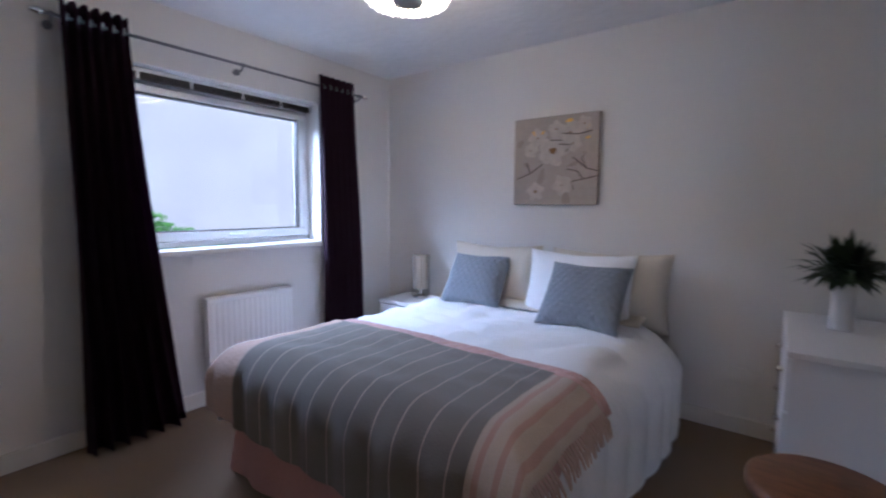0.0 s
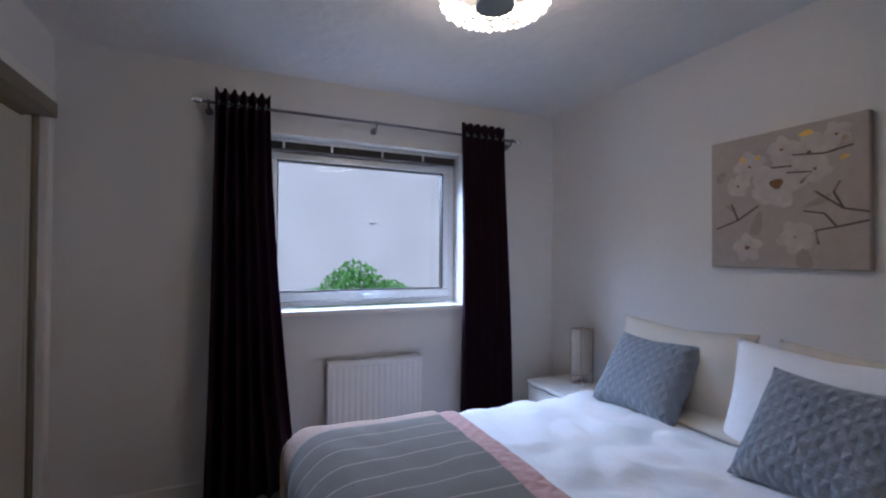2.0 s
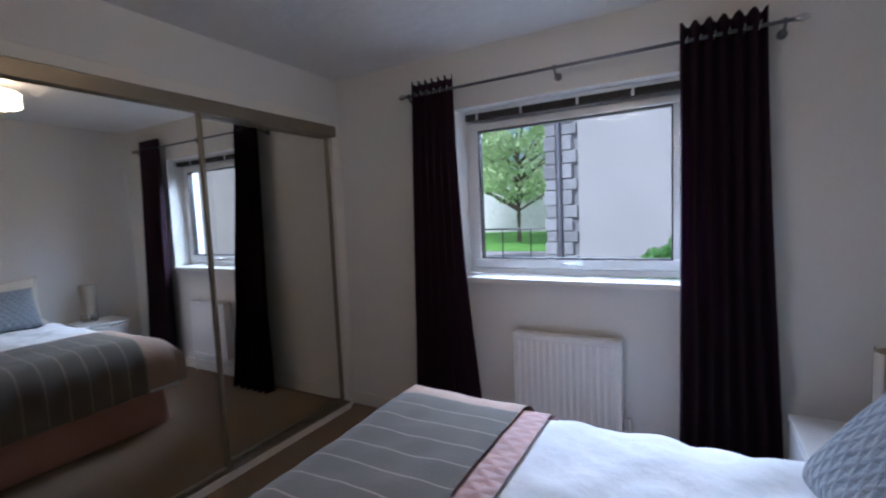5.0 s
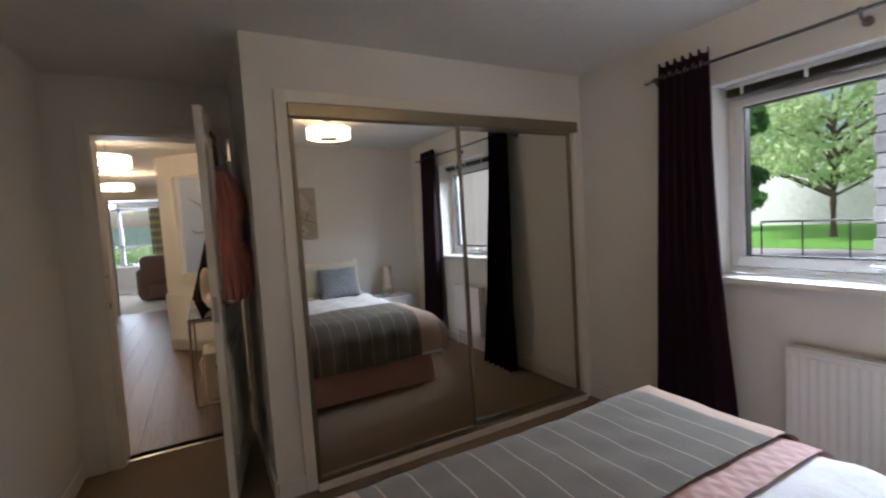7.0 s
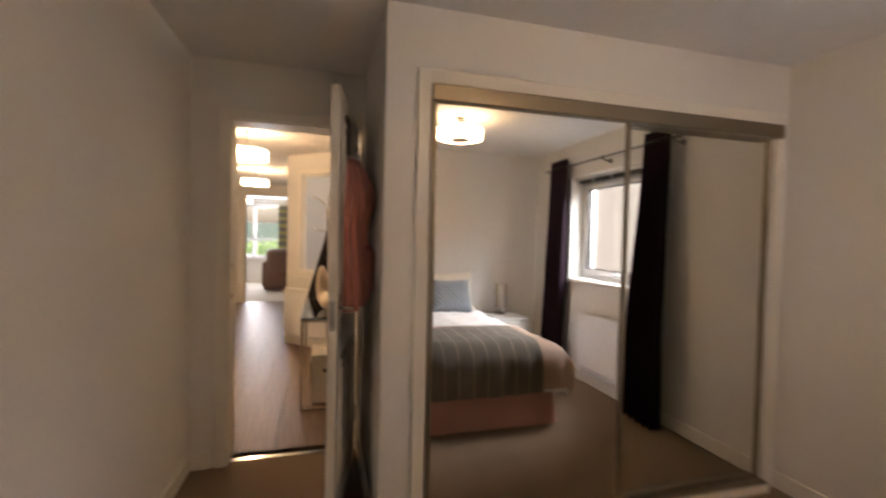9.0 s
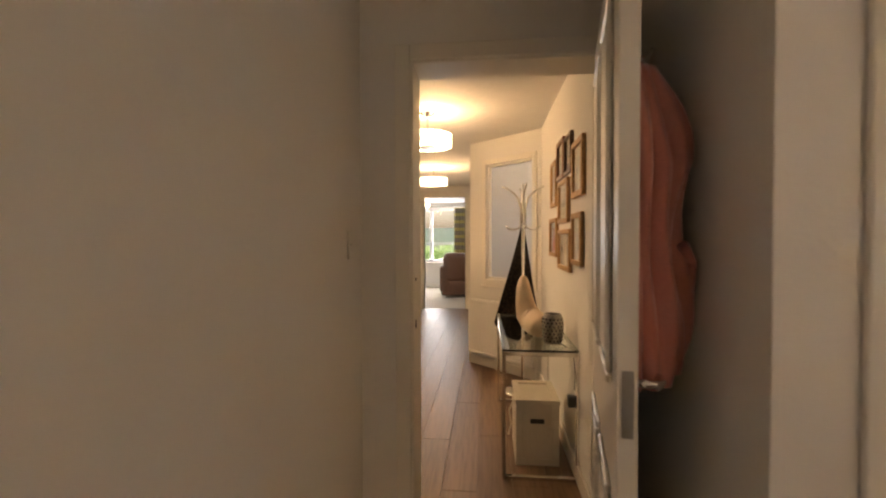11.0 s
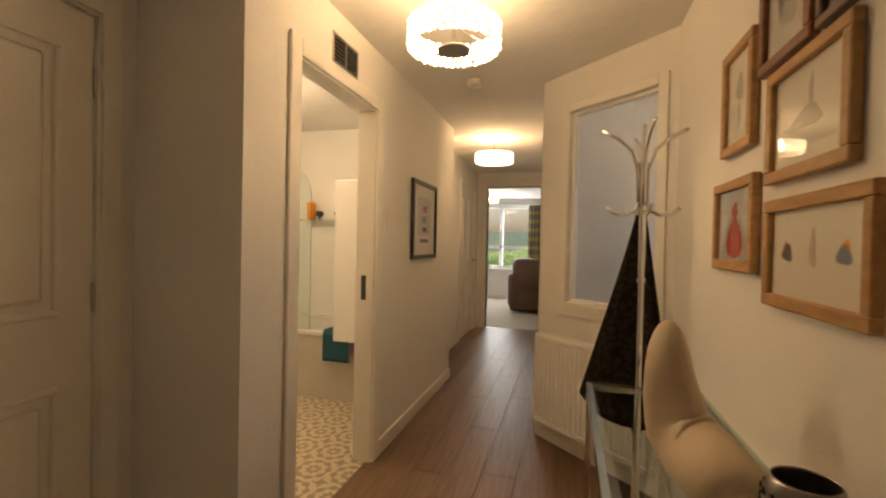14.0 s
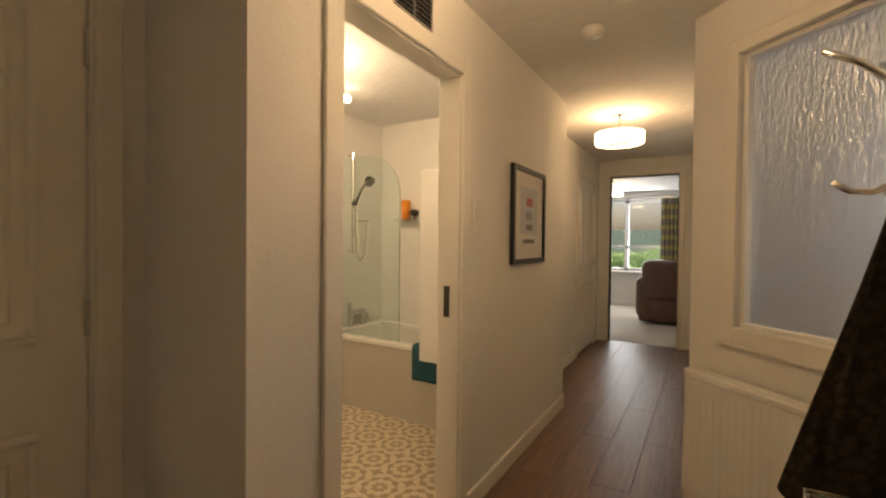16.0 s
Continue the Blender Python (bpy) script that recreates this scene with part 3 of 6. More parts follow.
# A smaller dark disc stands for the shade inside the bolt hole.
bm = B(); cyl(bm, (DX1 - 0.0025, YD - 0.05, 1.165), (DX1 + 0.001, YD - 0.05, 1.165), 0.007, n=12)
tagged(part("bolt_hole_shade", bm, DARKMETAL), "small dark disc for the shade of the bolt hole in the door lining", "strike plate", kind="structure")
door = tagged(new("door_1"), "white moulded panel door standing open into the bedroom", "door", kind="structure")
HINGE, FREE = Vector((-0.345, -0.505)), Vector((-0.198, 0.312))
lw = (FREE - HINGE).length
door.matrix_basis = pose(HINGE.x, HINGE.y, 0.012, 0, 0, math.degrees(math.atan2(FREE.y - HINGE.y, FREE.x - HINGE.x)))
leaf = panel_leaf(door, lw, 1.988)
lever(leaf, lw - 0.06, 0.0, 1.0, 1, -1)
bm = B(); box(bm, lw - 0.0005, -0.03, 0.93, lw + 0.0012, -0.008, 1.06)
latch = part("latch_plate", bm, BRUSHED, leaf)
bm = B(); box(bm, lw - 0.30, 0.0, 1.70, lw - 0.16, 0.012, 1.90, bevel=0.003)
hookrail = part("hook_rail", bm, DARKWOOD, leaf, "dark hook rail on the back of the door")
for k in range(3):
    bm = B(); tube(bm, [(lw - 0.28 + 0.05 * k, 0.008, 1.72), (lw - 0.28 + 0.05 * k, 0.035, 1.71), (lw - 0.28 + 0.05 * k, 0.05, 1.735)], 0.005)
    part("hook", bm, BRUSHED, hookrail)
for z in (0.2, 1.0, 1.75):
    bm = B(); cyl(bm, (-0.002, 0.004, z), (-0.002, 0.004, z + 0.09), 0.006)
    part("hinge", bm, BRUSHED, leaf)

casing("door_frame_bathroom", BY0 - BY1, BH, 0.1, pose(HL, BY1, 0, 0, 0, 90), face=0.075)
bm = B(); box(bm, HL + 0.045, BY1 + 0.0005, 0.93, HL + 0.075, BY1 + 0.002, 1.07)
tagged(part("door_strike_plate", bm, DARKMETAL), "dark strike plate on the bathroom door lining", "strike plate", kind="structure")
casing("door_frame_living_room", FX1 - FX0, FH, 0.1, pose(FX0, -7.2, 0), face=0.06)


def closed_door(name, y0, y1, x, h, label, hinge_low):
    root = casing(name, y1 - y0, h, 0.1, pose(x, y0, 0, 0, 0, 90), label=label, both=False)
    root["category"] = "door"
    leaf_ob = panel_leaf(root, y1 - y0 - 0.006, h - 0.01)
    leaf_ob.matrix_basis = pose(0.003, -0.012, 0.006)
    lever(leaf_ob, (y1 - y0 - 0.07) if hinge_low else 0.065, 0, 1.0, 1, -1 if hinge_low else 1)
    for z in (0.22, 1.0, 1.72):
        bm = B(); cyl(bm, (0.0 if hinge_low else y1 - y0 - 0.006, 0.006, z), (0.0 if hinge_low else y1 - y0 - 0.006, 0.006, z + 0.1), 0.007)
        part("hinge", bm, BRUSHED, leaf_ob)
    return root


closed_door("door_2", -1.69, -0.905, EX, 2.0, "white moulded panel door closed in the entrance recess", True)
closed_door("door_3", -6.97, -6.13, HX, 2.02, "white moulded panel door closed at the end of the hall", False)

# bedroom window
win = tagged(new("window_1"), "white plastic tilt window with one large clear pane", "window", kind="structure")
win.matrix_basis = pose(XW, 0, 0)
FXo, FXi = -0.215, -0.150     # outer and inner face of the frame, from the wall's face
GY0, GY1, PZ0, PZ1 = 1.42, 2.51, 1.077, 1.88
bm = B()
for y0, y1, z0, z1 in ((WY0, WY1, WZ0 + 0.03, 1.017), (WY0, WY1, 1.93, WZ1), (WY0, WY0 + 0.045, 1.017, 1.93), (WY1 - 0.045, WY1, 1.017, 1.93)):
    box(bm, FXo, y0, z0, FXi, y1, z1, bevel=0.004)
part("window_frame", bm, PVC, win)
bm = B()
for y0, y1, z0, z1 in ((GY0 - 0.045, GY1 + 0.045, 1.02, PZ0), (GY0 - 0.045, GY1 + 0.045, PZ1, 1.927), (GY0 - 0.045, GY0, PZ0, PZ1), (GY1, GY1 + 0.045, PZ0, PZ1)):
    box(bm, FXo + 0.01, y0, z0, FXi + 0.018, y1, z1, bevel=0.006)
sash = part("sash", bm, PVC, win)
bm = B()
for y0, y1, z0, z1 in ((GY0, GY1, PZ0, PZ0 + 0.007), (GY0, GY1, PZ1 - 0.007, PZ1), (GY0, GY0 + 0.007, PZ0, PZ1), (GY1 - 0.007, GY1, PZ0, PZ1)):
    box(bm, FXo + 0.03, y0, z0, FXi + 0.012, y1, z1)
part("gasket", bm, DARKMETAL, sash, "dark rubber gasket")
bm = B(); box(bm, FXo + 0.035, GY0, PZ0, FXo + 0.041, GY1, PZ1)
pane = part("pane", bm, PANE, sash)
pane.visible_shadow = False
bm = B(); box(bm, FXi + 0.018, 1.925, 1.04, FXi + 0.03, 2.0, 1.06, bevel=0.003)
tube(bm, [(FXi + 0.03, 1.96, 1.052), (FXi + 0.055, 1.96, 1.052), (FXi + 0.058, 1.97, 1.052), (FXi + 0.058, 2.06, 1.048)], 0.008)
part("handle", bm, PVC, sash)
bm = B(); box(bm, FXi, 1.79, 1.933, FXi + 0.02, 2.16, 1.955, bevel=0.004)
part("trickle_vent", bm, PVC, win)
bm = B(); box(bm, FXi, WY0 - 0.01, 0.948, 0.045, WY1 - 0.02, 0.98, bevel=0.006, seg=2)
part("window_sill", bm, GLOSS, win, "white painted timber sill")

blind = thing("venetian_blind", XW - 0.09, 2.0, 1.968, "dark venetian blind drawn fully up under the lintel", "blind")
bm = B(); box(bm, -0.02, WY0 + 0.03 - 2.0, 0.006, 0.02, WY1 - 0.03 - 2.0, 0.029, bevel=0.002)
part("head_rail", bm, PVC, blind)
for k in range(5):
    bm = B(); box(bm, -0.022, WY0 + 0.035 - 2.0, 0.001 - 0.008 * k, 0.022, WY1 - 0.035 - 2.0, 0.005 - 0.008 * k)
    part("slat", bm, DARKMETAL, blind)
for y in (-0.55, -0.27, 0.05, 0.33, 0.58):
    bm = B(); box(bm, 0.021, y - 0.007, -0.034, 0.026, y + 0.007, 0.03)
    part("tape", bm, PVC, blind)

# curtain rod and curtains
rod = thing("curtain_rod", XW + 0.085, 2.0, 2.105, "slim grey metal curtain rod on three brackets", "curtain rod")
bm = B(); cyl(bm, (0, -0.965, 0), (0, 0.965, 0), 0.0085, n=12)
part("pole", bm, ROD, rod, smooth=True)
for s in (-1, 1):
    bm = B(); lathe(bm, [(0.001, -0.03), (0.012, -0.022), (0.018, 0), (0.012, 0.022), (0.001, 0.03)], 12)
    bmesh.ops.transform(bm, matrix=Matrix.Translation((0, s * 0.985, 0)) @ Matrix.Rotation(math.pi / 2, 4, "X"), verts=bm.verts)
    part("finial", bm, CHROME, rod, "clear glass-like finial", smooth=True)
for y in (-0.935, -0.03, 0.93):
    bm = B(); cyl(bm, (-0.085, y, -0.03), (-0.07, y, -0.03), 0.02, n=12); tube(bm, [(-0.075, y, -0.03), (-0.02, y, -0.03), (0, y, -0.012)], 0.006); cyl(bm, (0, y - 0.006, 0), (0, y + 0.006, 0), 0.014, n=12)
    part("bracket", bm, ROD, rod)


def curtain(y_top, y_bot, z_bot, folds, lean, label, seed):
    """A pleated eyelet curtain on the rod; y_top and y_bot are its two edges there."""
    root = thing("curtain", XW + 0.085, (y_top[0] + y_top[1]) / 2, 0, label, "curtain", group="curtains at the bedroom window")
    yc = (y_top[0] + y_top[1]) / 2
    rnd = random.Random(seed)
    ph = [rnd.uniform(-0.5, 0.5) for _ in range(folds + 1)]

    def f(u, v):
        e = 1 - v
        a = y_top[0] * (1 - u) + y_top[1] * u
        b = y_bot[0] * (1 - u) + y_bot[1] * u
        k = e ** 1.6
        w = 2 * math.pi * folds * u + 0.7 * math.sin(5 * e + 6 * u) * e + ph[int(u * folds)] * 0.3 * e
        amp = 0.028 + 0.022 * e
        z = z_bot + (2.175 - z_bot) * v + (0.012 * math.cos(w * 1.0) if v > 0.99 else 0)
        return Vector((amp * math.sin(w) + lean * e, a * (1 - k) + b * k - yc + 0.012 * math.cos(w) * e, z))

    bm = sheet(B(), f, folds * 10, 40, 0.003)
    part("drape", bm, CURTAIN, root, smooth=True)
    for k in range(folds):
        u = (k + 0.5) / folds
        p = f(u, 0.965)
        bm = B()
        tube(bm, [(p.x + 0.022 * math.cos(a), p.y + 0.006 * math.sin(a), 2.105 + 0.022 * math.sin(a)) for a in [2 * math.pi * i / 14 for i in range(15)]], 0.004, 6)
        part("eyelet", bm, CHROME, root)
    return root


curtain((1.095, 1.365), (1.06, 1.52), 0.015, 6, 0.07, "floor-length aubergine eyelet curtain, pushed to the side and flaring out below", 1)
curtain((2.545, 2.87), (2.53, 2.95), 0.015, 6, 0.03, "floor-length aubergine eyelet curtain, pushed to the side behind the bed", 2)

# radiator
def radiator(x, y, z0, z1, width, rz, label):
    """A panel radiator on a wall. Local: x along it, y out of the wall."""
    r = thing("radiator", x, y, z0, label, "radiator", rz)
    h = z1 - z0
    bm = B()
    n = int(width / 0.034)
    prof = []
    for i in range(n * 4 + 1):
        t = i / (n * 4)
        prof.append((t * width, 0.080 + (0.003 if i % 4 in (1, 2) else 0.0)))
    top = [bm.verts.new((a, b, h - 0.035)) for a, b in prof]; bot = [bm.verts.new((a, b, 0.035)) for a, b in prof]
    for i in range(len(prof) - 1):
        bm.faces.new((bot[i], bot[i + 1], top[i + 1], top[i]))
    box(bm, 0, 0.066, 0.004, width, 0.074, h - 0.004)
    part("front_panel", bm, RAD, r, "ribbed white enamelled panel")
    bm = B()
    box(bm, 0, 0.075, h - 0.035, width, 0.0855, h - 0.006, bevel=0.004)
    part("top_rim", bm, RAD, r)
    bm = B(); box(bm, 0, 0.075, 0.006, width, 0.0855, 0.035, bevel=0.004)
    part("bottom_rim", bm, RAD, r)
    bm = B(); box(bm, -0.004, 0.022, 0.01, 0.0, 0.084, h - 0.002); part("side_cover", bm, RAD, r)
    bm = B(); box(bm, width, 0.022, 0.01, width + 0.004, 0.084, h - 0.002); part("side_cover", bm, RAD, r)
    bm = B()
    box(bm, 0, 0.022, h - 0.006, width, 0.08, h)
    for i in range(12):
        box(bm, 0.02 + i * (width - 0.06) / 11, 0.03, h, 0.04 + i * (width - 0.06) / 11, 0.07, h + 0.0015)
    part("top_grille", bm, RAD, r)
    bm = B(); box(bm, 0.02, 0.001, 0.03, width - 0.02, 0.022, h - 0.04); part("back_panel", bm, RAD, r)
    bm = B(); cyl(bm, (-0.03, 0.05, 0.03), (0, 0.05, 0.03), 0.01); cyl(bm, (-0.03, 0.05, -z0 + 0.005), (-0.03, 0.05, 0.03), 0.0075, n=10); cyl(bm, (-0.03, 0.05, 0.03), (-0.03, 0.05, 0.1), 0.017, 0.014)
    part("valve", bm, PLASTIC, r, "white thermostatic valve on a pipe")
    return r


radiator(XW, 2.275, 0.165, 0.678, 0.575, -90, "white ribbed panel radiator under the window")

# ---------------------------------------------------------------- mirrored wardrobe
ward = thing("sliding_wardrobe", -1.51, YS, 0, "built-in wardrobe with two sliding mirror doors, closed", "wardrobe")
ox = 1.51
bm = B()
for x0, x1, z0, z1 in ((WX0 - 0.055, WX0, 0, 2.075), (WX1, WX1 + 0.06, 0, 2.075), (WX0, WX1, WH, 2.075)):
    bm = B(); box(bm, x0 + ox, 0.0, z0, x1 + ox, 0.016, z1, bevel=0.003)
    part("architrave", bm, GLOSS, ward, "white painted surround")
bm = B(); box(bm, WX0 - 0.02 + ox, -0.045, 1.937, WX1 + ox, 0.040, 2.008, bevel=0.004)
part("top_fascia", bm, BRONZE, ward, "champagne metal pelmet of the sliding track")
bm = B(); box(bm, WX0 + ox, -0.10, 1.945, WX1 + ox, -0.046, 2.0); part("top_track", bm, DARKMETAL, ward)
bm = B()
box(bm, WX0 + ox, -0.11, 0.0, WX1 + ox, 0.044, 0.042)
part("plinth", bm, GLOSS, ward)
bm = B(); box(bm, WX0 + ox, -0.10, 0.042, WX1 + ox, 0.036, 0.05); part("bottom_track", bm, BRONZE, ward)


def mirror_door(x0, x1, y):
    z0, z1 = 0.053, 1.945
    bm = B(); box(bm, x0 + ox, y - 0.012, z0, x1 + ox, y - 0.008, z1)
    d = part("mirror_door", bm, MIRROR, ward, "full-height silver mirror")
    for a, b, c, e in ((x0, x0 + 0.022, z0, z1), (x1 - 0.022, x1, z0, z1), (x0 + 0.022, x1 - 0.022, z0, z0 + 0.02), (x0 + 0.022, x1 - 0.022, z1 - 0.012, z1)):
        bm = B(); box(bm, a + ox, y - 0.02, c, b + ox, y + 0.004, e, bevel=0.003)
        part("door_profile", bm, BRONZE, d)


mirror_door(-1.575, WX1, 0.022)
mirror_door(WX0, -1.545, -0.022)


# ---------------------------------------------------------------- lamps
def drum_lamp(x, y, label, r=0.185, z0=2.095, z1=2.195, top=CH):
    """A ceiling lamp: rose, stem, and a ring of crystal glass with a plate below."""
    a = thing("ceiling_lamp", x, y, z0, label, "ceiling lamp", group="matching ceiling lamps")
    h = z1 - z0
    bm = B(); lathe(bm, [(0.0, top - z0), (0.06, top - z0), (0.06, top - z0 - 0.012), (0.045, top - z0 - 0.026), (0.0, top - z0 - 0.026)], 20); part("ceiling_rose", bm, CHROME, a, smooth=False)
    bm = B(); cyl(bm, (0, 0, 0.0), (0, 0, top - z0 - 0.02), 0.009, n=10); part("stem", bm, CHROME, a)
    bm = B()
    n = 44
    for k in range(n):
        t = 2 * math.pi * k / n
        for j in range(4):
            s = r + 0.004 * math.sin(k * 2.7 + j * 1.9)
            q = Matrix.Translation((s * math.cos(t + 0.07 * (j % 2)), s * math.sin(t + 0.07 * (j % 2)), h * (j + 0.5) / 4)) @ Matrix.Rotation(t, 4, "Z") @ Matrix.Diagonal((0.008, 0.0125, h / 8.4, 1))
            bmesh.ops.create_icosphere(bm, subdivisions=1, radius=1, matrix=q)
    part("crystal_shade", bm, SHADE, a, "lit ring of crystal glass beads")
    bm = B(); lathe(bm, [(0.0, -0.004), (0.065, -0.004), (0.068, 0.0), (0.065, 0.006), (0.0, 0.006)], 24); part("bottom_plate", bm, BRUSHED, a)
    bm = B()
    for k in range(3):
        t = 2 * math.pi * k / 3
        cyl(bm, (0, 0, h - 0.012), (r * math.cos(t), r * math.sin(t), h - 0.012), 0.003, n=6)
    part("spider", bm, CHROME, a)
    return a


drum_lamp(-1.21, 2.02, "lit crystal drum lamp on the bedroom ceiling", r=0.18, z0=2.155, z1=2.25)
drum_lamp(0.56, -2.34, "lit crystal drum lamp on the hall ceiling", z0=2.055, z1=2.165)
drum_lamp(0.84, -5.06, "lit crystal drum lamp further down the hall", z0=2.09, z1=2.19)
drum_lamp(1.62, -9.5, "small lit drum lamp in the living room", r=0.13, z0=2.11, z1=2.20)

# ---------------------------------------------------------------- bed
BX0, BX1, BYF, BYH = -1.82, -0.34, 1.46, 3.235
bed = thing("double_bed", (BX0 + BX1) / 2, 2.3, 0, "made-up double divan bed with pink valance and cream headboard", "bed")
cx, cy = (BX0 + BX1) / 2, 2.3


def rect_path(x0, y0, x1, y1, r, n=6):
    pts = []
    for qx, qy, a0 in ((x1 - r, y1 - r, 0), (x0 + r, y1 - r, 90), (x0 + r, y0 + r, 180), (x1 - r, y0 + r, 270)):
        for k in range(n + 1):
            t = radians(a0 + 90 * k / n)
            pts.append(Vector((qx + r * math.cos(t), qy + r * math.sin(t), 0)))
    return pts


def skirt(bm, path, z0, z1, wave, count, out=0.0, seed=0):
    """A cloth that hangs round a closed path, in soft waves that grow downwards."""
    m = []
    for a, b in zip(path, path[1:] + path[:1]):
        k = max(1, int((b - a).length / 0.03))
        m += [a.lerp(b, i / k) for i in range(k)]
    c = sum(m, Vector()) / len(m)
    rows = []
    for j in range(7):
        v = j / 6
        row = []
        for i, p in enumerate(m):
            d = (m[(i + 1) % len(m)] - m[i - 1]).normalized()
            nrm = Vector((d.y, -d.x, 0))
            if nrm.dot(p - c) < 0:
                nrm = -nrm
            s = math.sin(2 * math.pi * count * i / len(m) + 1.3 * math.sin(i * 0.11 + seed))
            row.append(bm.verts.new(p + nrm * (wave * s * (1 - v) + out * (1 - v)) + Vector((0, 0, z0 + (z1 - z0) * v + 0.006 * s * (1 - v)))))
        rows.append(row)
    for a, b in zip(rows, rows[1:]):
        for i in range(len(m)):
            k = (i + 1) % len(m)
            bm.faces.new((a[i], a[k], b[k], b[i]))
    return bm


bm = B(); skirt(bm, rect_path(BX0 - cx, BYF + 0.02 - cy, BX1 - cx, BYH - cy, 0.07), 0.012, 0.34, 0.016, 20, out=0.045)
part("valance", bm, VALANCE, bed, "pleated dusty pink valance round the base", smooth=True)
bm = B(); box(bm, BX0 + 0.03 - cx, BYF + 0.05 - cy, 0.02, BX1 - 0.03 - cx, BYH - 0.02 - cy, 0.33); part("divan_base", bm, CREAM_FAB, bed)
bm = B(); box(bm, BX0 + 0.01 - cx, BYF + 0.03 - cy, 0.33, BX1 - 0.01 - cx, BYH - 0.01 - cy, 0.575, bevel=0.10, seg=4); part("mattress", bm, LINEN, bed, smooth=True)
bm = B(); box(bm, BX0 + 0.05 - cx, BYH + 0.02 - cy, 0.2, BX1 - 0.04 - cx, BYH + 0.10 - cy, 0.91, bevel=0.035, seg=3); part("headboard", bm, CREAM_FAB, bed, "cream upholstered headboard", smooth=True)


def drape_over(x0, x1, y0, y1, top, hang, r, off, wob, seed, nu=60, nv=60, crease=False):
    """A cloth laid over the mattress: falls over the sides x0, x1 and the foot y0 by hang = (left, right, foot)."""
    L, R, F = hang
    U, V = (x1 - x0) + L + R, (y1 - y0) + F

    def bend(s, length):
        if s <= 0:
            return s, 0.0
        a = min(s / r, math.pi / 2)
        return r * math.sin(a), -(r * (1 - math.cos(a)) + max(0.0, s - r * math.pi / 2))

    def f(u, v):
        s, t = u * U - L, v * V - F
        x, dz1 = x0 + s, 0.0
        if s < r and L:
            q, dz1 = bend(r - s, L); x = x0 + r - q
        elif s > (x1 - x0) - r and R:
            q, dz1 = bend(s - (x1 - x0) + r, R); x = x1 - r + q
        y, dz2 = y0 + t, 0.0
        if t < r:
            q, dz2 = bend(r - t, F); y = y0 + r - q
        dz = min(dz1, dz2) if F else dz1
        dz = -math.hypot(dz1, dz2) if (dz1 < -r and dz2 < -r) else dz
        low = min(1.0, -dz / 0.2)
        p = Vector((x * 3.1 + seed, y * 3.1, 0.4))
        w = noise.noise(p) * wob + noise.noise(p * 3.3) * wob * 0.45 + ((abs(noise.noise(p * 1.6 + Vector((7, 3, 1)))) * 0.042 + abs(noise.noise(Vector((x * 9 - y * 3, y * 7, 5)))) * 0.012) * min(1, max(0, (y - 2.08) / 0.2)) if crease else 0)
        fold = 0.016 * math.sin(16 * (x + y) + seed) * low
        sx = -1 if (s < r and L) else (1 if (s > (x1 - x0) - r and R) else 0)
        flare = 0.11 * low * max(0.0, min(1.0, (y - 1.9) / 0.8)) if crease else 0.0
        flare = 0.05 * low if sx < 0 else flare
        return Vector((x + sx * (abs(fold) + off + flare), y - (abs(fold) + off if t < r else 0), top + off + dz + w * (1 - 0.5 * low)))

    return lambda: sheet(B(), f, nu, nv)


bm = drape_over(BX0 - 0.03, BX1 + 0.035, BYF - 0.012, 3.09, 0.585, (0.30, 0.46, 0.27), 0.17, 0.004, 0.012, 3.0, 110, 110, crease=True)()
rim = [v.co.copy() for v in bm.verts]
spread = tagged(new("bedspread"), "rumpled white cotton bedspread on the bed", "bedspread")
part("cover", bm, LINEN, spread, smooth=True)
for i in (0, 110):
    part("hem", tube(B(), [rim[i * 111 + j] for j in range(44, 111, 2)], 0.004, 6), LINEN, spread, "stitched white hem", smooth=True)
bm = drape_over(BX0 - 0.036, BX1 + 0.04, BYF - 0.02, 2.13, 0.593, (0.16, 0.06, 0.24), 0.17, 0.013, 0.014, 3.0)()
quilt = solo("pink_quilt", bm, PINK, "folded pink quilted coverlet under the throw", "quilt", smooth=True)
bm = drape_over(BX0 + 0.13, BX1 - 0.13, BYF - 0.028, 2.03, 0.601, (0, 0, 0.29), 0.17, 0.020, 0.014, 3.0)()
throw = new("striped_throw")
tagged(throw, "grey wool throw with fine pale stripes and a fringed beige end", "throw")
part("woven_body", bm, THROW, throw, smooth=True)


# pale fringed ends of the throw
bm = drape_over(BX0 - 0.042, BX0 + 0.13, BYF - 0.028, 2.03, 0.601, (0.13, 0, 0.27), 0.17, 0.020, 0.014, 3.0, 30, 40)()
part("pale_end", bm, BEIGE_KNIT, throw, "pale beige end of the throw", smooth=True)
bm = drape_over(BX1 - 0.13, BX1 + 0.046, BYF - 0.028, 2.01, 0.601, (0, 0.02, 0.29), 0.17, 0.020, 0.016, 3.0, 14, 44)()
edge = [v.co.copy() for v in bm.verts][-45:]
part("pale_end", bm, THROW_END, throw, "pale beige banded end of the throw", smooth=True)
for k, p in enumerate(edge):
    bm = B(); tube(bm, [p, p + Vector((0.025, 0.005 * math.sin(k), -0.03)), p + Vector((0.04, 0.012 * math.sin(k * 1.7), -0.075))], [0.004, 0.006, 0.003], 5)
    part("tassel", bm, BEIGE_KNIT, throw)


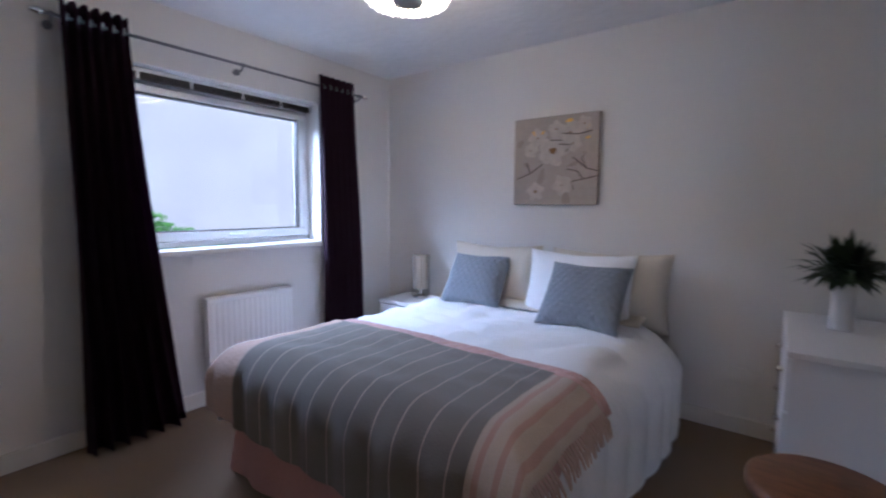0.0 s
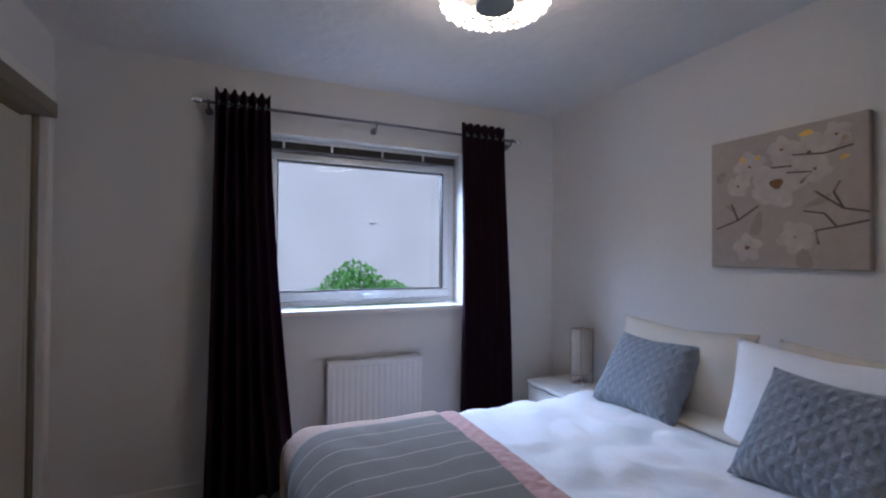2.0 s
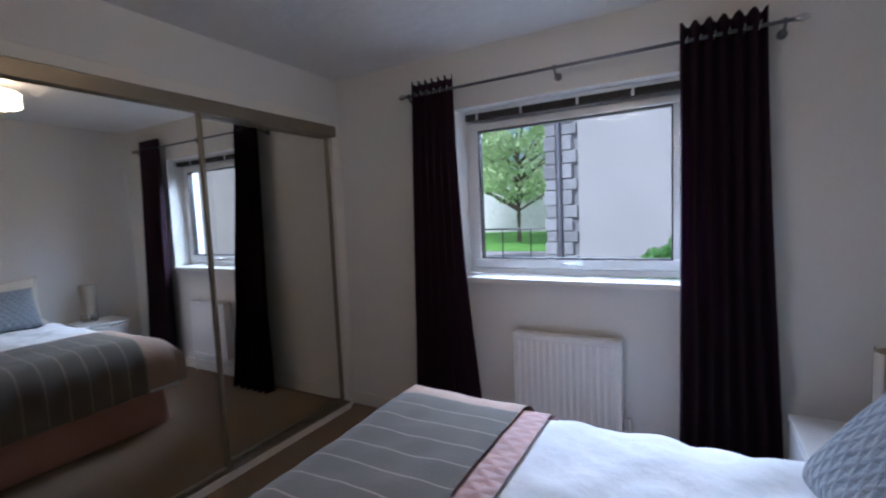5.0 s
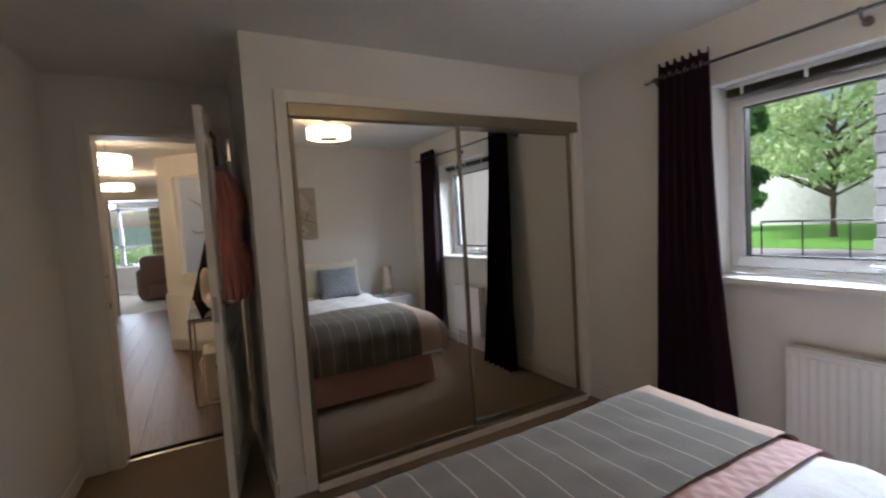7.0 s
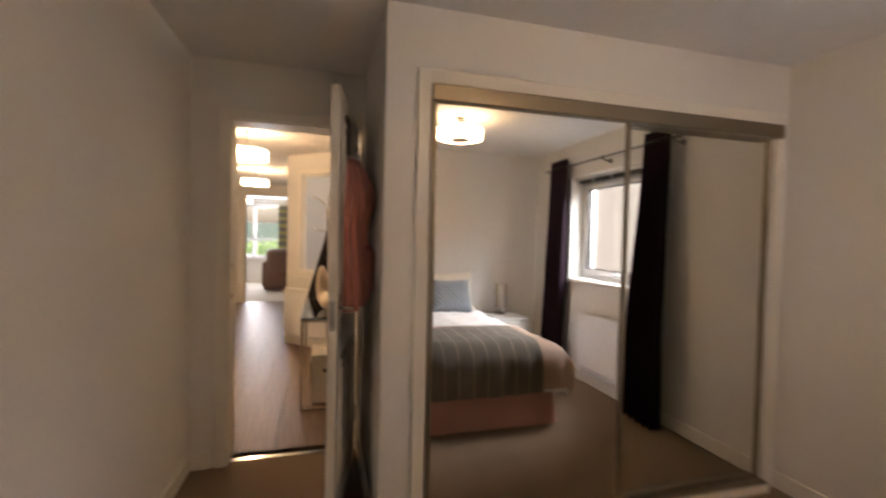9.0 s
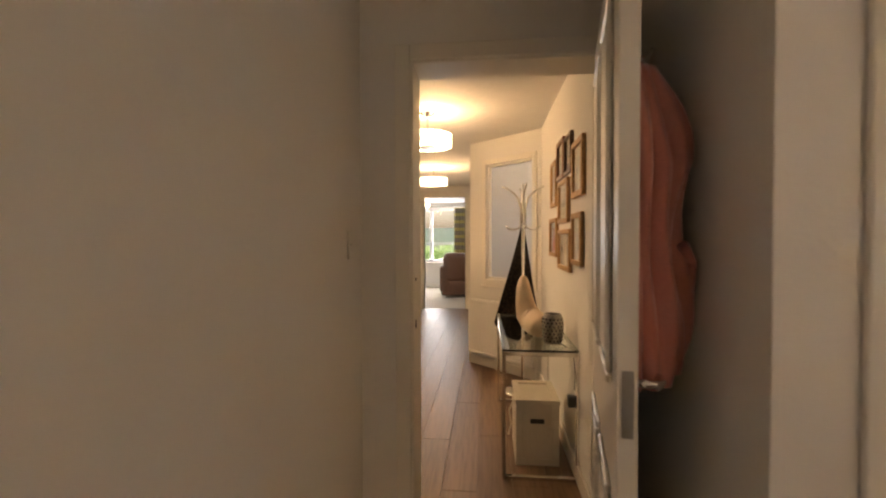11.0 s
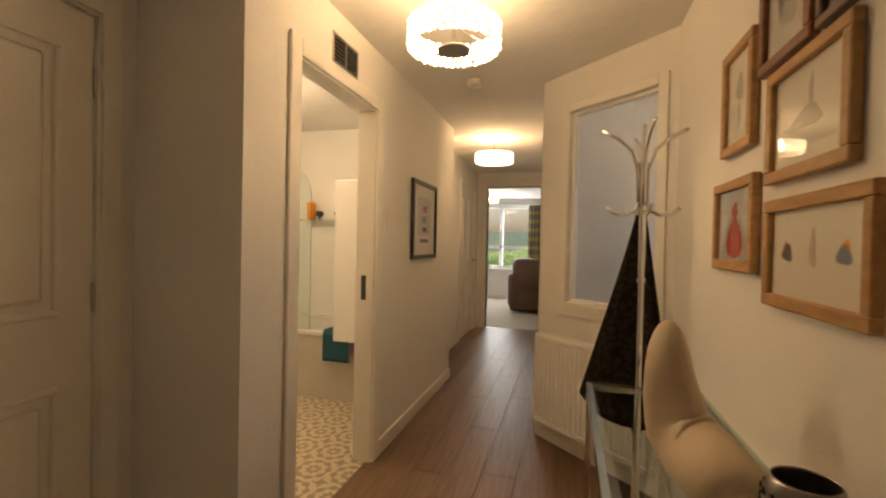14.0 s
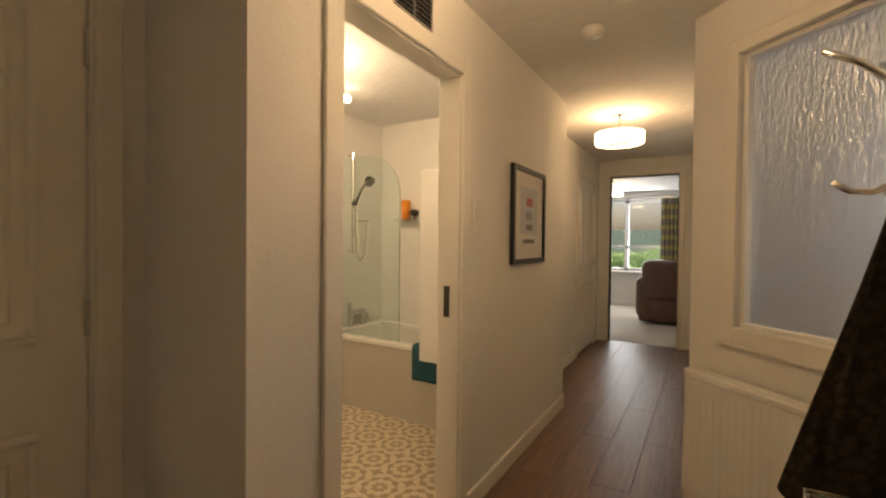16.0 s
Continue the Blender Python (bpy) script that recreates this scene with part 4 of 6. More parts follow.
def cushion(name, w, h, t, material, label, m, category="cushion", seed=0, group=""):
    """A plump pillow, w by h and t thick; local x across, z up, y through."""
    bm = B()
    n = 22
    for s in (1, -1):
        g = []
        for i in range(n + 1):
            row = []
            for j in range(n + 1):
                u, v = 2 * i / n - 1, 2 * j / n - 1
                k = (max(0, 1 - u ** 4) * max(0, 1 - v ** 4)) ** 0.55
                pinch = 1 - 0.07 * (1 - abs(u)) * v * v
                row.append(bm.verts.new((w / 2 * u * (1 - 0.06 * (1 - v * v)), s * (t / 2 * k * (1 + 0.12 * noise.noise(Vector((u * 2, v * 2, seed)))) + 0.003), h / 2 * v * (1 - 0.06 * (1 - u * u)) * pinch)))
            g.append(row)
        for i in range(n):
            for j in range(n):
                bm.faces.new((g[i][j], g[i + 1][j], g[i + 1][j + 1], g[i][j + 1]))
    bmesh.ops.remove_doubles(bm, verts=bm.verts, dist=0.0065)
    return solo(name, bm, material, label, category, m, smooth=True, group=group)


KN = KNIT
cushion("cushion", 0.45, 0.40, 0.15, KN, "grey cable-knit square cushion leaning on the pillows", pose(-1.45, 2.995, 0.748, -36, 0, 4), seed=1, group="grey cushions on the bed")
cushion("cushion", 0.46, 0.41, 0.16, KN, "grey cable-knit square cushion leaning on a white pillow", pose(-0.655, 2.845, 0.757, -37, 0, -2), seed=2, group="grey cushions on the bed")
cushion("pillow", 0.70, 0.46, 0.17, CREAM_FAB, "cream pillow propped upright against the headboard", pose(-1.40, 3.15, 0.765, -10, 0, 0), "pillow", 3, "pillows")
cushion("pillow", 0.66, 0.44, 0.15, LINEN, "white pillow propped upright behind a cushion", pose(-0.77, 3.055, 0.765, -17, 0, 0), "pillow", 4, "pillows")
cushion("pillow", 0.72, 0.46, 0.16, CREAM_FAB, "cream pillow propped upright against the headboard", pose(-0.63, 3.175, 0.758, -9, 0, 0), "pillow", 5, "pillows")
bm = B()
sheet(bm, lambda u, v: Vector((-1.72 + 1.34 * u, 2.94 + 0.23 * v, 0.612 + 0.022 * math.sin(v * math.pi) + 0.01 * noise.noise(Vector((u * 6, v * 2, 8))))), 40, 8, 0.01)
solo("folded_sheet", bm, CREAM_FAB, "turned-down cream sheet edge under the pillows", "sheet", smooth=True)

# bedside table and lamp
nst = thing("bedside_table", -2.14, 3.11, 0, "small white lacquered bedside table beside the bed", "bedside table")
bm = B(); box(bm, -0.19, -0.18, 0.485, 0.19, 0.19, 0.51, bevel=0.003); part("top", bm, WHITE_LACQ, nst)
bm = B()
box(bm, -0.185, -0.17, 0.06, -0.167, 0.185, 0.485); box(bm, 0.167, -0.17, 0.06, 0.185, 0.185, 0.485); box(bm, -0.167, 0.17, 0.06, 0.167, 0.185, 0.485); box(bm, -0.167, -0.17, 0.06, 0.167, 0.17, 0.078)
part("body", bm, WHITE_LACQ, nst)
for z in (0.09, 0.29):
    bm = B(); box(bm, -0.163, -0.178, z, 0.163, -0.16, z + 0.185, bevel=0.002); d = part("drawer", bm, WHITE_LACQ, nst)
    bm = B(); cyl(bm, (0, -0.2, z + 0.1), (0, -0.178, z + 0.1), 0.012); part("knob", bm, CHROME, d)
for sx in (-0.17, 0.17):
    for sy in (-0.155, 0.165):
        bm = B(); box(bm, sx - 0.015, sy - 0.015, 0, sx + 0.015, sy + 0.015, 0.06); part("foot", bm, WHITE_LACQ, nst)
SHELL = mat("capiz_shade", (0.42, 0.36, 0.29), 0.7, scale=60, vary=0.12, bump=0.002, bump_scale=40)
tl = thing("table_lamp", -2.10, 3.18, 0.511, "small unlit table lamp with a pale cylinder shade", "lamp")
bm = B(); lathe(bm, [(0.0, 0), (0.062, 0), (0.064, 0.012), (0.05, 0.022), (0.03, 0.03), (0.0, 0.03)], 20); part("base", bm, CHROME, tl, smooth=True)
bm = B(); cyl(bm, (0, 0, 0.03), (0, 0, 0.09), 0.012, n=12); part("stem", bm, CHROME, tl)
bm = B(); lathe(bm, [(0.055, 0.075), (0.06, 0.075), (0.06, 0.345), (0.055, 0.345), (0.055, 0.075)], 24); part("shade", bm, SHELL, tl, "pale shell-like cylinder shade", smooth=False)
for k in range(4):
    bm = B(); t = math.pi / 4 + k * math.pi / 2; cyl(bm, (0.066 * math.cos(t), 0.066 * math.sin(t), 0.01), (0.066 * math.cos(t), 0.066 * math.sin(t), 0.35), 0.003, n=6); part("wire", bm, BRONZE, tl)

# canvas over the bed
cv = thing("canvas_picture", -1.048, YN, 1.262, "square beige canvas print of white blossom hung on the wall", "picture")
BEIGE = mat("canvas_ground", (0.42, 0.37, 0.32), 0.7, scale=25, vary=0.12, bump=0.0008, bump_scale=400, big=3, big_vary=0.16)
bm = B(); box(bm, -0.298, -0.034, 0, 0.298, -0.002, 0.588, bevel=0.004); part("canvas", bm, BEIGE, cv)
PETAL = mat("painted_petal", (0.52, 0.475, 0.42), 0.6, scale=22, vary=0.30, big=9, big_vary=0.2)
HEART = mat("painted_flower_heart", (0.20, 0.10, 0.02), 0.6, scale=50, vary=0.3)
GOLD = mat("gold_leaf_paint", (0.75, 0.48, 0.12), 0.3, 0.7, scale=50, vary=0.2)
TWIG = mat("painted_twig", (0.14, 0.105, 0.095), 0.8, scale=40, vary=0.2)
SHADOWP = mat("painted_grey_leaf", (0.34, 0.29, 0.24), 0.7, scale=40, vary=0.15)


def blob(cx0, cz0, rx, rz, tilt, lift, n=14):
    bm = B()
    vs = []
    for k in range(n):
        t = 2 * math.pi * k / n
        w = 1 + 0.15 * math.sin(3 * t + cx0 * 40)
        a, b = rx * w * math.cos(t), rz * w * math.sin(t)
        vs.append((cx0 + a * math.cos(tilt) - b * math.sin(tilt), cz0 + a * math.sin(tilt) + b * math.cos(tilt)))
    lo = [bm.verts.new((x, -0.0335, z)) for x, z in vs]; hi = [bm.verts.new((x, -0.0335 - lift, z)) for x, z in vs]
    bm.faces.new(hi)
    for k in range(n):
        bm.faces.new((lo[k], lo[(k + 1) % n], hi[(k + 1) % n], hi[k]))
    return bm


def blossom(x, z, r, heart, turn=0.0):
    bm = B()
    for k in range(5):
        t = turn + 2 * math.pi * k / 5
        tmp = blob(x + 0.62 * r * math.cos(t), z + 0.62 * r * math.sin(t), 0.55 * r, 0.50 * r, t, 0.0012 + 0.0002 * k)
        me = bpy.data.meshes.new("petal_tmp"); tmp.to_mesh(me); tmp.free(); bm.from_mesh(me); bpy.data.meshes.remove(me)
    fl = part("painted_flower", bm, PETAL, cv)
    part("flower_heart", blob(x, z, heart, heart * 0.8, 0, 0.003), HEART, fl)


blossom(-0.01, 0.36, 0.092, 0.026)
blossom(0.13, 0.40, 0.05, 0.007, 0.9)
blossom(-0.17, 0.37, 0.045, 0.006, 0.1)
blossom(0.20, 0.52, 0.045, 0.006, 0.7)
blossom(0.01, 0.50, 0.05, 0.007, 0.3)
blossom(-0.13, 0.09, 0.055, 0.012, 0.4)
blossom(0.06, 0.13, 0.06, 0.004, 0.8)
blossom(0.11, 0.47, 0.07, 0.008, 0.2)
blossom(-0.12, 0.45, 0.06, 0.006, 0.5)
for x, z, a, b, t in ((0.10, 0.548, 0.026, 0.012, 0.1), (0.225, 0.50, 0.010, 0.012, 0), (0.225, 0.43, 0.016, 0.008, 0.3), (-0.15, 0.485, 0.008, 0.018, 0.5), (-0.085, 0.485, 0.008, 0.015, -0.6)):
    part("gold_bud", blob(x, z, a, b, t, 0.002), GOLD, cv)
for x, z, a, b, t in ((-0.09, 0.19, 0.022, 0.055, -0.3), (-0.20, 0.27, 0.03, 0.012, -0.6), (0.14, 0.27, 0.05, 0.014, 0.4), (0.09, 0.04, 0.03, 0.04, 0.2), (-0.25, 0.42, 0.03, 0.02, 0.9)):
    part("painted_leaf", blob(x, z, a, b, t, 0.001), SHADOWP, cv)
for pts in (((-0.27, 0.18), (-0.17, 0.215), (-0.08, 0.275)), ((0.297, 0.215), (0.22, 0.235), (0.13, 0.31)), ((0.297, 0.185), (0.20, 0.165), (0.13, 0.155), (0.14, 0.10)), ((0.03, 0.40), (0.12, 0.39), (0.08, 0.35)), ((-0.03, 0.43), (0.05, 0.425)), ((0.22, 0.235), (0.19, 0.30), (0.21, 0.34)), ((-0.17, 0.215), (-0.20, 0.29)), ((0.20, 0.165), (0.16, 0.22), (0.09, 0.235)), ((0.05, 0.47), (0.16, 0.455), (0.25, 0.47))):
    bm = B(); tube(bm, [(x, -0.0345, z) for x, z in pts], 0.0042, 6); part("painted_twig", bm, TWIG, cv)

# chest, plant, stool and socket by the side wall
chest = thing("chest_of_drawers", 0.45, 2.92, 0, "low white lacquered chest of drawers in the corner", "chest")
bm = B(); box(bm, -0.22, -0.41, 0.695, 0.22, 0.405, 0.72, bevel=0.003); part("top", bm, WHITE_LACQ, chest)
bm = B(); box(bm, -0.205, -0.40, 0.05, 0.215, 0.40, 0.695); part("carcass", bm, WHITE_LACQ, chest)
for i in range(2):
    for j in range(3):
        bm = B(); box(bm, -0.22, -0.395 + 0.397 * i, 0.06 + 0.212 * j, -0.205, -0.003 + 0.397 * i, 0.265 + 0.212 * j, bevel=0.002); d = part("drawer_front", bm, WHITE_LACQ, chest)
        bm = B(); cyl(bm, (-0.24, -0.2 + 0.397 * i, 0.165 + 0.212 * j), (-0.22, -0.2 + 0.397 * i, 0.165 + 0.212 * j), 0.011, n=12); part("knob", bm, CHROME, d)
bm = B(); box(bm, -0.185, -0.38, 0, 0.205, 0.38, 0.05); part("plinth", bm, WHITE_LACQ, chest)

pl = thing("potted_plant", 0.425, 3.03, 0.72, "bushy dark green plant in a tall white vase on the chest", "plant")
bm = B(); lathe(bm, [(0.0, 0), (0.043, 0), (0.045, 0.01), (0.04, 0.12), (0.044, 0.215), (0.04, 0.215), (0.036, 0.12), (0.036, 0.03), (0.0, 0.03)], 22); part("vase", bm, WHITE_LACQ, pl, "plain white vase", smooth=True)
bm = B()
rnd = random.Random(5)
for k in range(260):
    a, e, L = rnd.uniform(0, 6.28), rnd.uniform(0.1, 1.4), rnd.uniform(0.09, 0.20)
    d = Vector((math.cos(a) * math.cos(e), math.sin(a) * math.cos(e), math.sin(e)))
    p0 = Vector((rnd.uniform(-0.02, 0.02), rnd.uniform(-0.02, 0.02), 0.215)) + d * rnd.uniform(0, 0.06)
    p1, p2 = p0 + d * L * 0.6, p0 + d * L + Vector((0, 0, -0.05 * math.cos(e)))
    if p2.x > 0.22 or p2.y > 0.28:
        continue
    s = d.cross(Vector((0, 0, 1))).normalized() * rnd.uniform(0.012, 0.022)
    v = [bm.verts.new(q) for q in (p0, p1 + s, p2, p1 - s, p1 + Vector((0, 0, 0.004)))]
    bm.faces.new((v[0], v[1], v[4])); bm.faces.new((v[1], v[2], v[4])); bm.faces.new((v[2], v[3], v[4])); bm.faces.new((v[3], v[0], v[4]))
part("foliage", bm, DARKLEAF, pl)

dm = thing("wall_mirror", 0.60, 2.93, 0.722, "wide dark-edged mirror leaning on the wall above the chest", "mirror")
dm.matrix_basis = pose(0.60, 2.93, 0.722, 0, 7, -2)
bm = B(); box(bm, 0.004, -0.36, 0.012, 0.010, 0.33, 0.50); part("glass", bm, MIRROR, dm)
for a in ((-0.37, 0.34, 0, 0.014), (-0.37, 0.34, 0.498, 0.502)):
    bm = B(); box(bm, 0, a[0], a[2], 0.014, a[1], a[3]); part("frame", bm, BLACK, dm)

STOOLWOOD = wood("warm_brown_wood", (0.17, 0.07, 0.024), (0.09, 0.034, 0.012), (3, 9, 9), rough=0.45, scale=5)
st = thing("wooden_stool", 0.325, 1.98, 0, "round stool with a warm brown wooden seat", "stool")
bm = B(); lathe(bm, [(0.0, 0.45), (0.17, 0.45), (0.186, 0.46), (0.186, 0.488), (0.174, 0.498), (0.0, 0.492)], 32); part("seat", bm, STOOLWOOD, st, smooth=True)
for k in range(4):
    t = math.pi / 4 + k * math.pi / 2
    bm = B(); cyl(bm, (0.16 * math.cos(t), 0.16 * math.sin(t), 0), (0.10 * math.cos(t), 0.10 * math.sin(t), 0.45), 0.013, 0.018, n=12); part("leg", bm, STOOLWOOD, st)


def wall_plate(name, m, w, h, label, rockers=2, socket=False):
    """A white switch or socket plate; local y is out of the wall."""
    r = thing(name, 0, 0, 0, label, name.replace("_", " "))
    r.matrix_basis = m
    bm = B(); box(bm, -w / 2, 0, -h / 2, w / 2, 0.009, h / 2, bevel=0.003, seg=2); part("plate", bm, PLASTIC, r)
    if not socket:
        for k in range(rockers):
            x = (k - (rockers - 1) / 2) * 0.022
            bm = B(); box(bm, x - 0.009, 0.008, -0.012, x + 0.009, 0.0125, 0.012, bevel=0.001); part("rocker", bm, PLASTIC, r)
        for x in (-w / 2 + 0.013, w / 2 - 0.013):
            bm = B(); cyl(bm, (x, 0.007, 0), (x, 0.0097, 0), 0.004, n=10); part("screw", bm, BRUSHED, r)
    else:
        for x in (-w / 4, w / 4):
            bm = B(); box(bm, x - 0.016, 0.0085, -0.03, x + 0.016, 0.0095, -0.004); part("outlet", bm, PLASTIC, r)
            bm = B(); box(bm, x - 0.006, 0.0085, 0.014, x + 0.006, 0.012, 0.03); part("switch", bm, PLASTIC, r)
    return r


ex = lambda y: E0[0] + (E1[0] - E0[0]) * (y - E0[1]) / (E1[1] - E0[1])
wall_plate("light_switch", pose(ex(-0.405), -0.405, 1.305, 0, 0, 90 - math.degrees(ang)), 0.104, 0.104, "white double light switch on the wall beside the door")
wall_plate("power_socket", pose(0.08, YN, 0.325, 0, 0, 180), 0.146, 0.086, "white double power socket above the skirting", socket=True)

# dressing gown on the back of the open door
gown = thing("dressing_gown", 0, 0, 0, "salmon pink dressing gown hung on the back of the door", "dressing gown")
gown.matrix_basis = door.matrix_basis @ pose(lw - 0.22, 0.0, 0)


def gown_f(u, v):
    a = math.pi * u
    z = 1.70 - 0.66 * v
    w = 0.045 + 0.075 * min(1, v * 3) - 0.02 * max(0, v - 0.7)
    fold = (0.012 * math.sin(9 * a + 3 * v) + 0.010 * math.sin(17 * a - 5 * v + 1)) * min(1, v * 4)
    bul = 0.10 * (0.5 + 0.7 * min(1, 3 * v) - 0.35 * v) + 0.02 * math.sin(9 * v)
    return Vector(((w + fold) * math.cos(a), 0.012 + (bul + fold) * math.sin(a), z - 0.05 * abs(math.cos(a)) * v))


bm = sheet(B(), gown_f, 90, 34, 0.004)
part("robe", bm, PINKCLOTH, gown, smooth=True)
bm = B(); tube(bm, [(0.05, 0.11, 1.30), (0.02, 0.135, 1.26), (0.0, 0.13, 1.08)], 0.012, 8); part("belt", bm, PINKCLOTH, gown)
bm = B(); tube(bm, [(0, 0.035, 1.735), (-0.01, 0.035, 1.715), (0, 0.03, 1.69)], 0.004, 6); part("hanging_loop", bm, PINKCLOTH, gown)

# ---------------------------------------------------------------- hall
# obscure glass light in the diagonal wall
w2 = tagged(new("window_2"), "fixed light of textured obscure glass in a cream painted frame", "window", kind="structure")
w2.matrix_basis = MD
bm = B()
for x0, x1, z0, z1 in ((GX0 - 0.055, GX0, GZ0 - 0.07, GZ1 + 0.055), (GX1, GX1 + 0.055, GZ0 - 0.07, GZ1 + 0.055), (GX0, GX1, GZ1, GZ1 + 0.055), (GX0, GX1, GZ0 - 0.07, GZ0)):
    box(bm, x0, 0.0, z0, x1, 0.016, z1, bevel=0.003)
part("architrave", bm, GLOSS, w2)
bm = B()
for x0, x1, z0, z1 in ((GX0, GX0 + 0.02, GZ0, GZ1), (GX1 - 0.02, GX1, GZ0, GZ1), (GX0, GX1, GZ1 - 0.02, GZ1), (GX0, GX1, GZ0, GZ0 + 0.02)):
    box(bm, x0, -0.09, z0, x1, -0.02, z1, bevel=0.003)
part("window_frame", bm, GLOSS, w2)
bm = B(); box(bm, GX0 + 0.02, -0.06, GZ0 + 0.02, GX1 - 0.02, -0.054, GZ1 - 0.02)
fp = part("pane", bm, FROST, w2, "frosted rain-pattern glass")
fp.visible_shadow = False
bm = B(); box(bm, GX0 - 0.075, 0.0, GZ0 - 0.085, GX1 + 0.075, 0.022, GZ0 - 0.07, bevel=0.003); part("window_sill", bm, GLOSS, w2)
rr = radiator(0, 0, 0.13, 0.70, diag - 0.12, 0, "cream ribbed panel radiator under the obscure glass")
rr.matrix_basis = MD @ pose(0.06, 0, 0.13)


def framed(y0, y1, z0, z1, wood_mat, mount, label, face=0.03, art=()):
    """A framed print on the picture wall. art: (kind, u, v, w, h, material) shapes on the paper, in shares of it."""
    r = thing("framed_picture", HR, (y0 + y1) / 2, (z0 + z1) / 2, label, "picture", group="pictures on the hall wall")
    a, b = (y1 - y0) / 2, (z1 - z0) / 2
    for p, q, s, t in ((-a, a, b - face, b), (-a, a, -b, -b + face), (-a, -a + face, -b + face, b - face), (a - face, a, -b + face, b - face)):
        bm = B(); box(bm, 0.001, p, s, 0.024, q, t, bevel=0.003); part("frame", bm, wood_mat, r)
    bm = B(); box(bm, 0.001, -a + face, -b + face, 0.010, a - face, b - face); part("print", bm, mount, r)
    for kind, u, v, w, h, m in art:
        W, H = 2 * (a - face), 2 * (b - face)
        bm = B()
        cy0, cz0 = (u - 0.5) * W, (v - 0.5) * H
        n = 12
        vs = []
        for k in range(n):
            t = 2 * math.pi * k / n
            rad = 1 + 0.22 * math.sin(3 * t + u * 20) if kind == "blot" else 1
            dy, dz = w * W / 2 * rad * math.cos(t), h * H / 2 * rad * math.sin(t)
            if kind == "cone":
                dy *= 0.55 + 0.45 * (-math.sin(t))
            vs.append((cy0 + dy, cz0 + dz))
        hi = [bm.verts.new((0.0108, y, z)) for y, z in vs]; lo = [bm.verts.new((0.0095, y, z)) for y, z in vs]
        bm.faces.new(hi)
        for k in range(n):
            bm.faces.new((lo[k], lo[(k + 1) % n], hi[(k + 1) % n], hi[k]))
        part("drawing", bm, m, r)
    bm = B(); box(bm, 0.0125, -a + face, -b + face, 0.014, a - face, b - face); g = part("glazing", bm, PANE, r); g.visible_shadow = False
    return r


INK = mat("grey_pencil", (0.38, 0.36, 0.34), 0.8, scale=60, vary=0.3)
REDINK = mat("red_paint", (0.45, 0.06, 0.04), 0.7, scale=30, vary=0.4)
BLUEINK = mat("blue_grey_paint", (0.18, 0.22, 0.28), 0.7, scale=30, vary=0.3)
DARKINK = mat("dark_ink", (0.07, 0.05, 0.045), 0.7, scale=30, vary=0.3)
PALEBLUE = mat("pale_blue_paper", (0.48, 0.50, 0.52), 0.7, scale=20, vary=0.08)
SEPIA = mat("dark_landscape_print", (0.17, 0.13, 0.10), 0.6, scale=9, vary=0.6)
GREYPRINT = mat("pale_grey_print", (0.50, 0.49, 0.46), 0.6, scale=14, vary=0.2)
framed(-2.29, -1.955, 1.198, 1.475, OAK, PALEBLUE, "oak-framed print of a red cockerel on pale blue", art=[("cone", 0.5, 0.38, 0.74, 0.70, REDINK), ("blot", 0.5, 0.72, 0.2, 0.18, REDINK)])
framed(-1.88, -1.455, 1.127, 1.385, OAK, PAPER, "oak-framed drawing of three small birds", art=[("blot", 0.2, 0.5, 0.13, 0.2, DARKINK), ("blot", 0.5, 0.55, 0.07, 0.42, BEIGE_KNIT), ("blot", 0.8, 0.5, 0.13, 0.2, BLUEINK), ("blot", 0.18, 0.58, 0.07, 0.1, REDINK), ("blot", 0.82, 0.60, 0.06, 0.09, CUP)])
framed(-1.40, -1.15, 1.18, 1.467, OAK, PAPER, "oak-framed pale pencil study of a branch", art=[("blot", 0.5 + 0.13 * (k % 3 - 1) * (0.4 + k / 14), 0.22 + 0.045 * k, 0.09, 0.13 - 0.005 * k, GREYPRINT if k % 2 else INK) for k in range(13)] + [("blot", 0.5, 0.36, 0.025, 0.5, INK)])
framed(-1.885, -1.53, 1.425, 1.70, OAK, PAPER, "oak-framed pencil drawing of a boat", art=[("blot", 0.5, 0.45, 0.42, 0.22, INK), ("blot", 0.55, 0.68, 0.05, 0.36, INK), ("blot", 0.3, 0.4, 0.3, 0.08, GREYPRINT)])
framed(-2.235, -1.985, 1.557, 1.885, OAK, PAPER, "narrow oak-framed flower sketch", art=[("blot", 0.5, 0.62, 0.3, 0.3, INK), ("blot", 0.5, 0.35, 0.05, 0.4, INK)])
framed(-1.945, -1.68, 1.715, 1.975, REDWOOD, GREYPRINT, "red-brown framed grey print", art=[("blot", 0.5, 0.5, 0.4, 0.5, INK), ("blot", 0.35, 0.6, 0.2, 0.3, DARKINK)])
framed(-1.66, -1.425, 1.715, 1.95, DARKWOOD, SEPIA, "dark-framed sombre landscape print", face=0.022, art=[("blot", 0.5, 0.3, 0.8, 0.15, BEIGE_KNIT)])
framed(-1.405, -1.115, 1.55, 1.86, OAK, PAPER, "large oak-framed faint pink drawing", face=0.034, art=[("blot", 0.5, 0.5, 0.25, 0.4, GREYPRINT), ("blot", 0.55, 0.55, 0.1, 0.2, PINK)])

